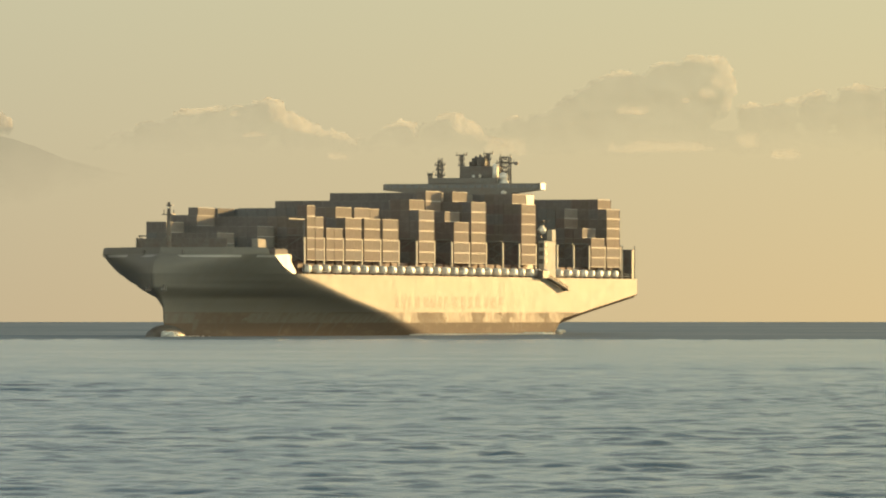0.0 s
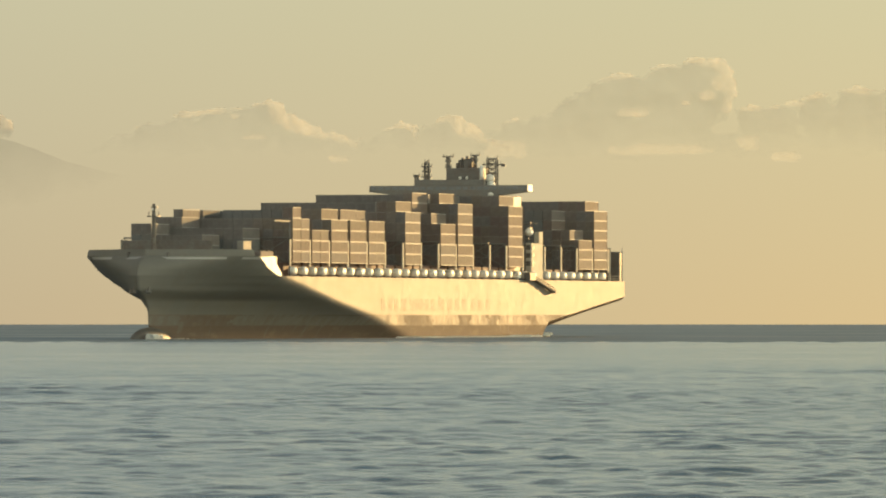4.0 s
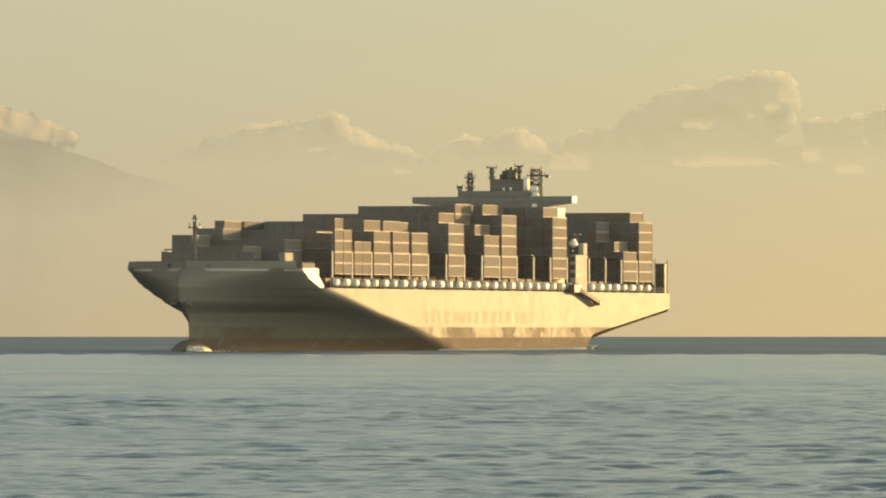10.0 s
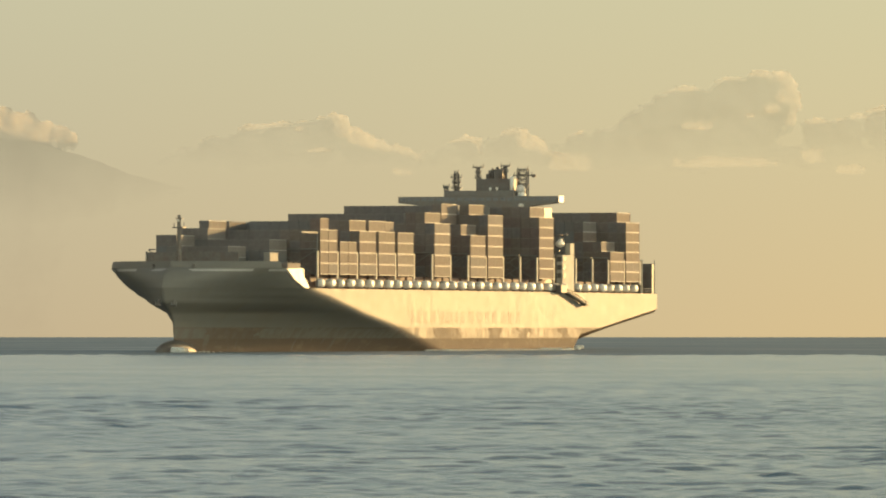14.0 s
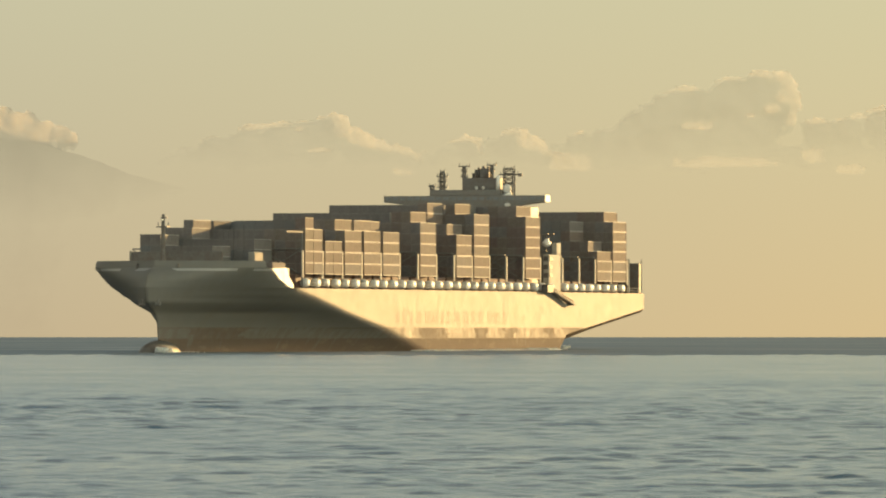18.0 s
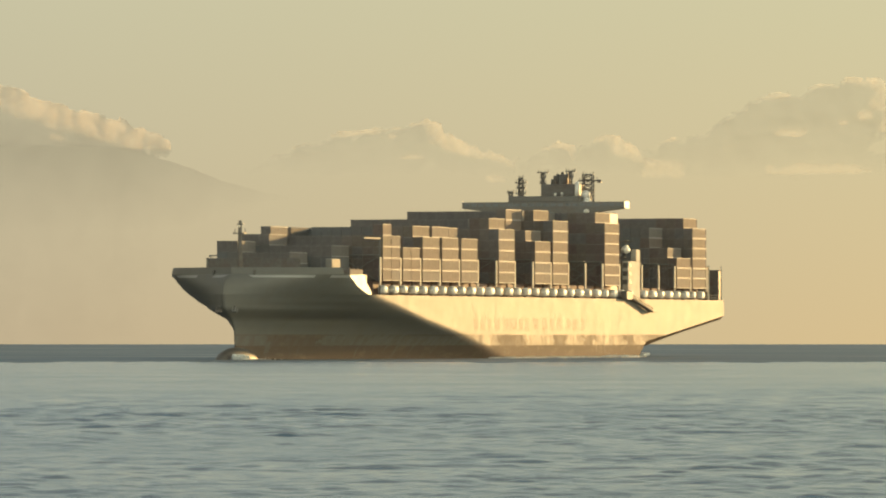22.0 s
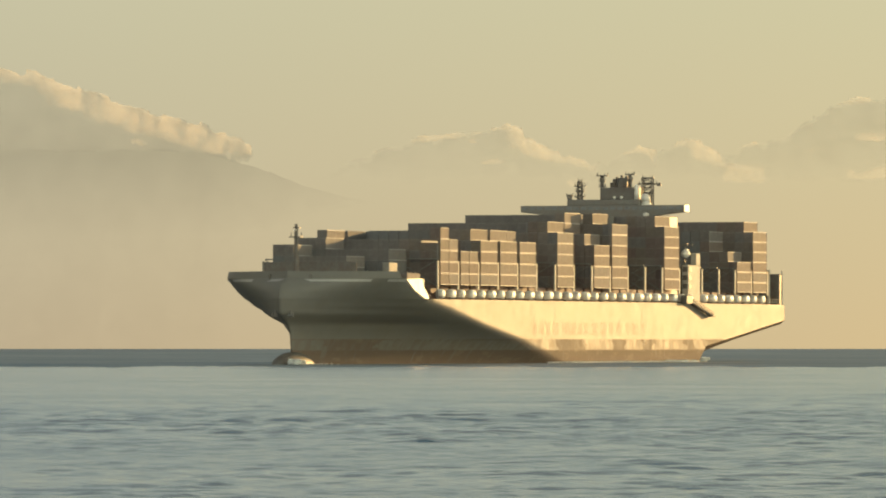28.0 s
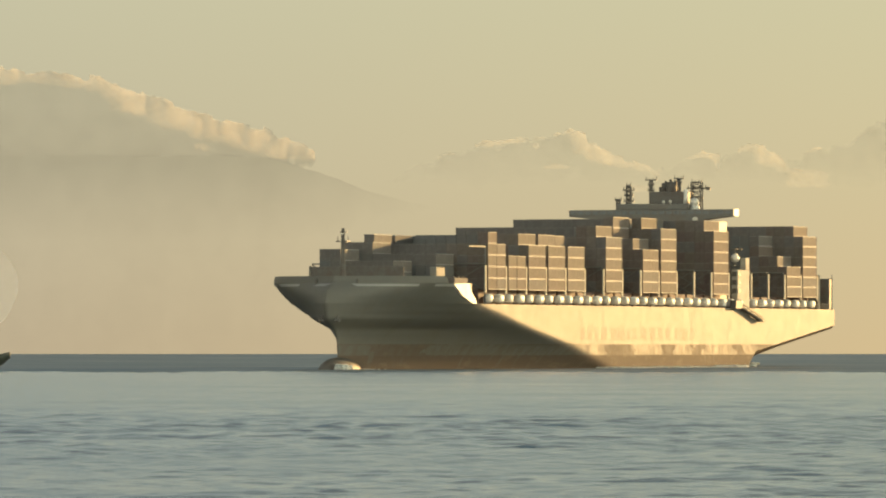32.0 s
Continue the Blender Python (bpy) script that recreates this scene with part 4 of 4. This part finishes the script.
def rows_of(k):
    """Tiers in each of the seventeen rows across the ship, from starboard to port."""
    inner = {-2: 0, -1: 3, 0: 4, 1: 4, 2: 4, 3: 4, 4: 5, 5: 5, 6: 5, 7: 6, 8: 6, 9: 6, 10: 7, 11: 7, 12: 7, 14: 6, 15: 6, 16: 6, 17: 7}[k]
    t = [inner] * 17
    if k == -2:
        t = [0] * 17
        t[5:12] = [3] * 2 + [2] * 5
    if k == -1:
        t = [0] * 3 + [3] * 2 + [4] * 3 + [3] * 6 + [0] * 3
    if k in (0, 1):
        t[0:3] = [2, 2, 2]
    if k in (2, 3):
        t[0:4] = [4, 5, 4, 4] if k == 2 else [5, 5, 4, 4]
    ports = {0: (4, 4, 5), 1: (3, 3, 3), 2: (5, 5, 4), 3: (5, 5, 4), 4: (5, 4, 4), 5: (2, 0, 0), 6: (6, 6, 5), 7: (2, 0, 0), 8: (5, 5, 4), 9: (7, 6, 6),
             10: (0, 0, 0), 11: (0, 0, 0), 12: (7, 7, 6), 14: (0, 0, 0), 15: (0, 0, 0), 16: (4, 4, 3), 17: (7, 7, 6)}
    if k == 3:
        t[4:14] = [5] * 10
    if k in ports:
        t[14:17] = ports[k]
    if k in (5, 7, 10, 11):
        t[12:14] = [3, 2] if k < 10 else [4, 0]
    if k in (14, 15):
        t[7:14] = [0] * 7
    if k == 8:
        t[13] = 7
    return t


CARGO = []


def build_containers():
    rng = random.Random(8)
    models = {}
    rest = []
    for k, s in BAYS.items():
        tiers = rows_of(k)
        front = s + 1.0
        for r in range(17):
            for tier in range(tiers[r]):
                z = base(k) + tier * TIER
                y = (r - 8) * ROW
                near = r >= 13 and k >= 0
                top = tier >= tiers[r] - 1 and (k in (-2, -1, 0, 2, 7, 10) or (k in (12, 17) and r > 4))
                pieces = [(front, 12.19)]
                if r >= 14 and k in (0, 1):
                    pieces = [(front, 6.06), (front + 6.13, 6.06)]
                for i, (at, length) in enumerate(pieces):
                    if k == 0 and r == 16 and i == 1 and tier == 4:
                        continue
                    if near or top:
                        tone = rng.choice((0, 1, 1, 2, 3, 4, 4, 0)) if near else 2
                        key = (length, tone)
                        local = Matrix.Translation((-at, y, z))
                        if key not in models:
                            models[key] = container_model(length, tone)
                            ob = models[key]
                        else:
                            ob = copy_thing(models[key], Matrix())
                        CARGO.append((ob, local))
                    else:
                        rest.append((at, y, z, length))
    bm_v, faces = [], []
    for at, y, z, length in rest:
        i = len(bm_v)
        for zz in (z + 0.02, z + 2.57):
            for xx, yy in ((-at, y - 1.2), (-at, y + 1.2), (-at - length, y + 1.2), (-at - length, y - 1.2)):
                bm_v.append((xx, yy, zz))
        faces += [(i + 3, i + 2, i + 1, i), (i + 4, i + 5, i + 6, i + 7)] + [(i + a, i + (a + 1) % 4, i + 4 + (a + 1) % 4, i + 4 + a) for a in range(4)]
    me = bpy.data.meshes.new("stacked_containers")
    me.from_pydata(bm_v, [], faces)
    me.materials.append(STACK)
    ob = tagged(new("stacked_containers", me), "closely stacked shipping containers filling the ship's bays", "containers", kind="stuff")
    CARGO.append((ob, Matrix()))
    for ob, local in CARGO:
        ob.matrix_world = ship_pose(13) @ local


build_containers()


# ---- foam at the waterline ----
def build_foam():
    rng = random.Random(5)
    bm = bmesh.new()
    for _ in range(150):
        x = 46.8 - abs(rng.gauss(0, 1.3))
        side = 3.0 * math.sqrt(max(0.0, 1 - ((x - 37.5) / 12) ** 2))
        ball(bm, (x, side + rng.uniform(0.4, 2.4), rng.uniform(0.0, 1.0)), rng.uniform(0.2, 0.5), 1.6, 1, 0.8, 1)
    for _ in range(50):
        x = 44.0 - abs(rng.gauss(0, 8.0))
        ball(bm, (x, breadth(x, 0.5) + 3.0 + rng.uniform(-0.4, 1.0), 0.05), rng.uniform(0.12, 0.3), 2.4, 1, 0.7, 1)
    part("bow_wave", bm, FOAM, ship, "white foam curling at the bow", True)
    bm = bmesh.new()
    for i in range(900):
        s = rng.uniform(78, 178) if i < 800 else rng.gauss(174, 3.0)
        far = rng.random() ** 3
        ball(bm, (-s, BEAM / 2 + 0.1 + 5 * far, 0.05), rng.uniform(0.12, 0.42) * (1 + 0.7 * (s > 170)), 5.0, 1.2, 0.8, 1)
    for _ in range(26):
        ball(bm, (-203 + rng.gauss(0, 1.2), 20 + rng.uniform(0, 1.6), rng.uniform(0.1, 0.9)), rng.uniform(0.25, 0.5), 1.4, 1, 0.9, 1)
    part("side_wash", bm, FOAM, ship, "thin line of foam along the side", True)


build_foam()


# ---- sailing boat that comes into view at the edge, and a passing bird ----
DARK_HULL = material("dark_green_boat_paint", (0.05, 0.055, 0.045), 0.4, 0, 0.15, 0.5)
# thin cloth, see-through enough to carry the haze in front of the boat
SAIL = hazy("hazed_sailcloth", (0.78, 0.79, 0.80), 0.68, 0.68, 0, 1, 0.8, 0.06, 0.22)
BIRD = material("dark_plumage", (0.05, 0.045, 0.04), 0.8, 0, 0.3, 0.1)


def build_sail_boat():
    boat = new("sailing_boat")
    tagged(boat, "dark-hulled sailing boat with pale sails set", "sailing boat")
    bm = bmesh.new()
    rings = []
    for i in range(25):
        p = i / 24
        x = 9.5 - 19 * p
        half = 2.2 * max(0.03, math.sin(math.pi * min(1, 0.04 + p * 0.62)) ** 0.8) * (1 if p < 0.8 else 1 - 1.6 * (p - 0.8))
        sheer = 2.2 + 1.9 * (1 - p) ** 3 + 0.25 * p
        keel = -0.6 + 4.0 * max(0, 0.22 - p) / 0.22 * 0.85 + 1.4 * max(0, p - 0.8) / 0.2
        rings.append([bm.verts.new((x, y * half, keel + (sheer - keel) * z)) for y, z in ((-1, 1), (-0.96, 0.7), (-0.75, 0.3), (0, 0), (0.75, 0.3), (0.96, 0.7), (1, 1))])
    for a, c in zip(rings, rings[1:]):
        for j in range(6):
            bm.faces.new((a[j], a[j + 1], c[j + 1], c[j]))
        bm.faces.new((a[6], a[0], c[0], c[6]))
    bm.faces.new(rings[0])
    bm.faces.new(rings[-1][::-1])
    hull = part("hull", bm, DARK_HULL, boat, "dark painted hull", True)
    part("cabin", soft_box(-4.5, 1.5, -1.3, 1.3, 2.2, 3.4, 0.25, 2), WHITE, boat, "low white cabin")
    bm = bmesh.new()
    tube(bm, (2.5, 0, 2.0), (2.5, 0, 29.0), 0.18, 0.08)
    mast = part("mast", bm, CREAM, boat)
    # boom under the mainsail
    bm = bmesh.new()
    tube(bm, (2.4, 0, 4.6), (-6.5, -0.8, 4.8), 0.1)
    part("level_bar", bm, CREAM, mast)

    def canvas(name, tack, clew, head, belly, bow, label):
        bm = bmesh.new()
        grid = []
        for i in range(15):
            t = i / 14
            a, c = Vector(tack).lerp(Vector(head), t), Vector(clew).lerp(Vector(head), t)
            row = []
            for j in range(11):
                q = j / 10
                p = a.lerp(c, q)
                p.y += belly * math.sin(math.pi * q) * (1 - t) ** 0.5 * (0.35 + t)
                p.x += bow * math.sin(math.pi * t) * (1 - q)
                row.append(bm.verts.new(p))
            grid.append(row)
        for a, c in zip(grid, grid[1:]):
            for j in range(10):
                bm.faces.new((a[j], a[j + 1], c[j + 1], c[j]))
        part(name, bm, SAIL, boat, label, True)

    canvas("mainsail", (2.3, 0, 4.9), (-6.3, -0.8, 5.0), (2.3, 0, 28.0), 1.0, 0.0, "pale mainsail")
    canvas("headsail", (8.4, 0, 10.4), (0.5, -1.8, 6.2), (3.4, 0, 28.5), 2.2, 5.0, "pale bellying headsail")
    return boat


def build_bird():
    bird = new("swift")
    tagged(bird, "small dark swift flying fast and low over the sea", "bird")
    bm = bmesh.new()
    ball(bm, (0, 0, 0), 1, 0.30, 0.085, 0.08, 2)
    ball(bm, (0.30, 0, 0.05), 0.065, 1.2, 1, 1, 2)
    tube(bm, (0.36, 0, 0.05), (0.46, 0, 0.03), 0.02, 0.004, 6)
    tube(bm, (-0.24, 0, 0.0), (-0.46, 0, 0.01), 0.05, 0.03, 6)
    bmesh.ops.scale(bm, vec=(0.24, 0.24, 0.24), verts=bm.verts)
    part("body", bm, BIRD, bird, "", True)
    for side in (1, -1):
        bm = bmesh.new()
        top = []
        for i, (y, x0, x1, z) in enumerate(((0.05, 0.14, -0.12, 0.02), (0.25, 0.17, -0.10, 0.10), (0.45, 0.13, -0.07, 0.12), (0.66, 0.0, -0.10, 0.06))):
            top.append([bm.verts.new((x, side * y, z + d)) for x, d in ((x0, 0), ((x0 + x1) / 2, 0.018), (x1, 0), ((x0 + x1) / 2, -0.012))])
        for a, c in zip(top, top[1:]):
            for j in range(4):
                bm.faces.new((a[j], a[(j + 1) % 4], c[(j + 1) % 4], c[j]))
        bm.faces.new(top[0])
        bm.faces.new(top[-1][::-1])
        bmesh.ops.scale(bm, vec=(0.24, 0.24, 0.24), verts=bm.verts)
        part("wing", bm, BIRD, bird)
    return bird


SAIL_BOAT, SEA_BIRD = build_sail_boat(), build_bird()


def motions():
    walk(ship, [(0.0, ship_pose(0)), (32.0, ship_pose(32))])
    for ob, local in CARGO:
        walk(ob, [(0.0, ship_pose(0) @ local), (32.0, ship_pose(32) @ local)])
    walk(SAIL_BOAT, [(0.0, pose(-198.0, 1500, 0, 0, 0, 0)), (32.0, pose(-144.2, 1500, 0, 0, 0, 0))])
    walk(SEA_BIRD, [(t, pose(-5.57 - 20.0 * (t - 25.5), 110, 6.07, 0, 0, 180)) for t in (0.0, 25.5, 32.0)])
    walk(WAVES[0], [(0.0, pose(-8, 12, 0)), (32.0, pose(8, -12, 0))])
    walk(WAVES[1], [(0.0, pose(9, 10, 0)), (32.0, pose(-9, -10, 0))])


motions()
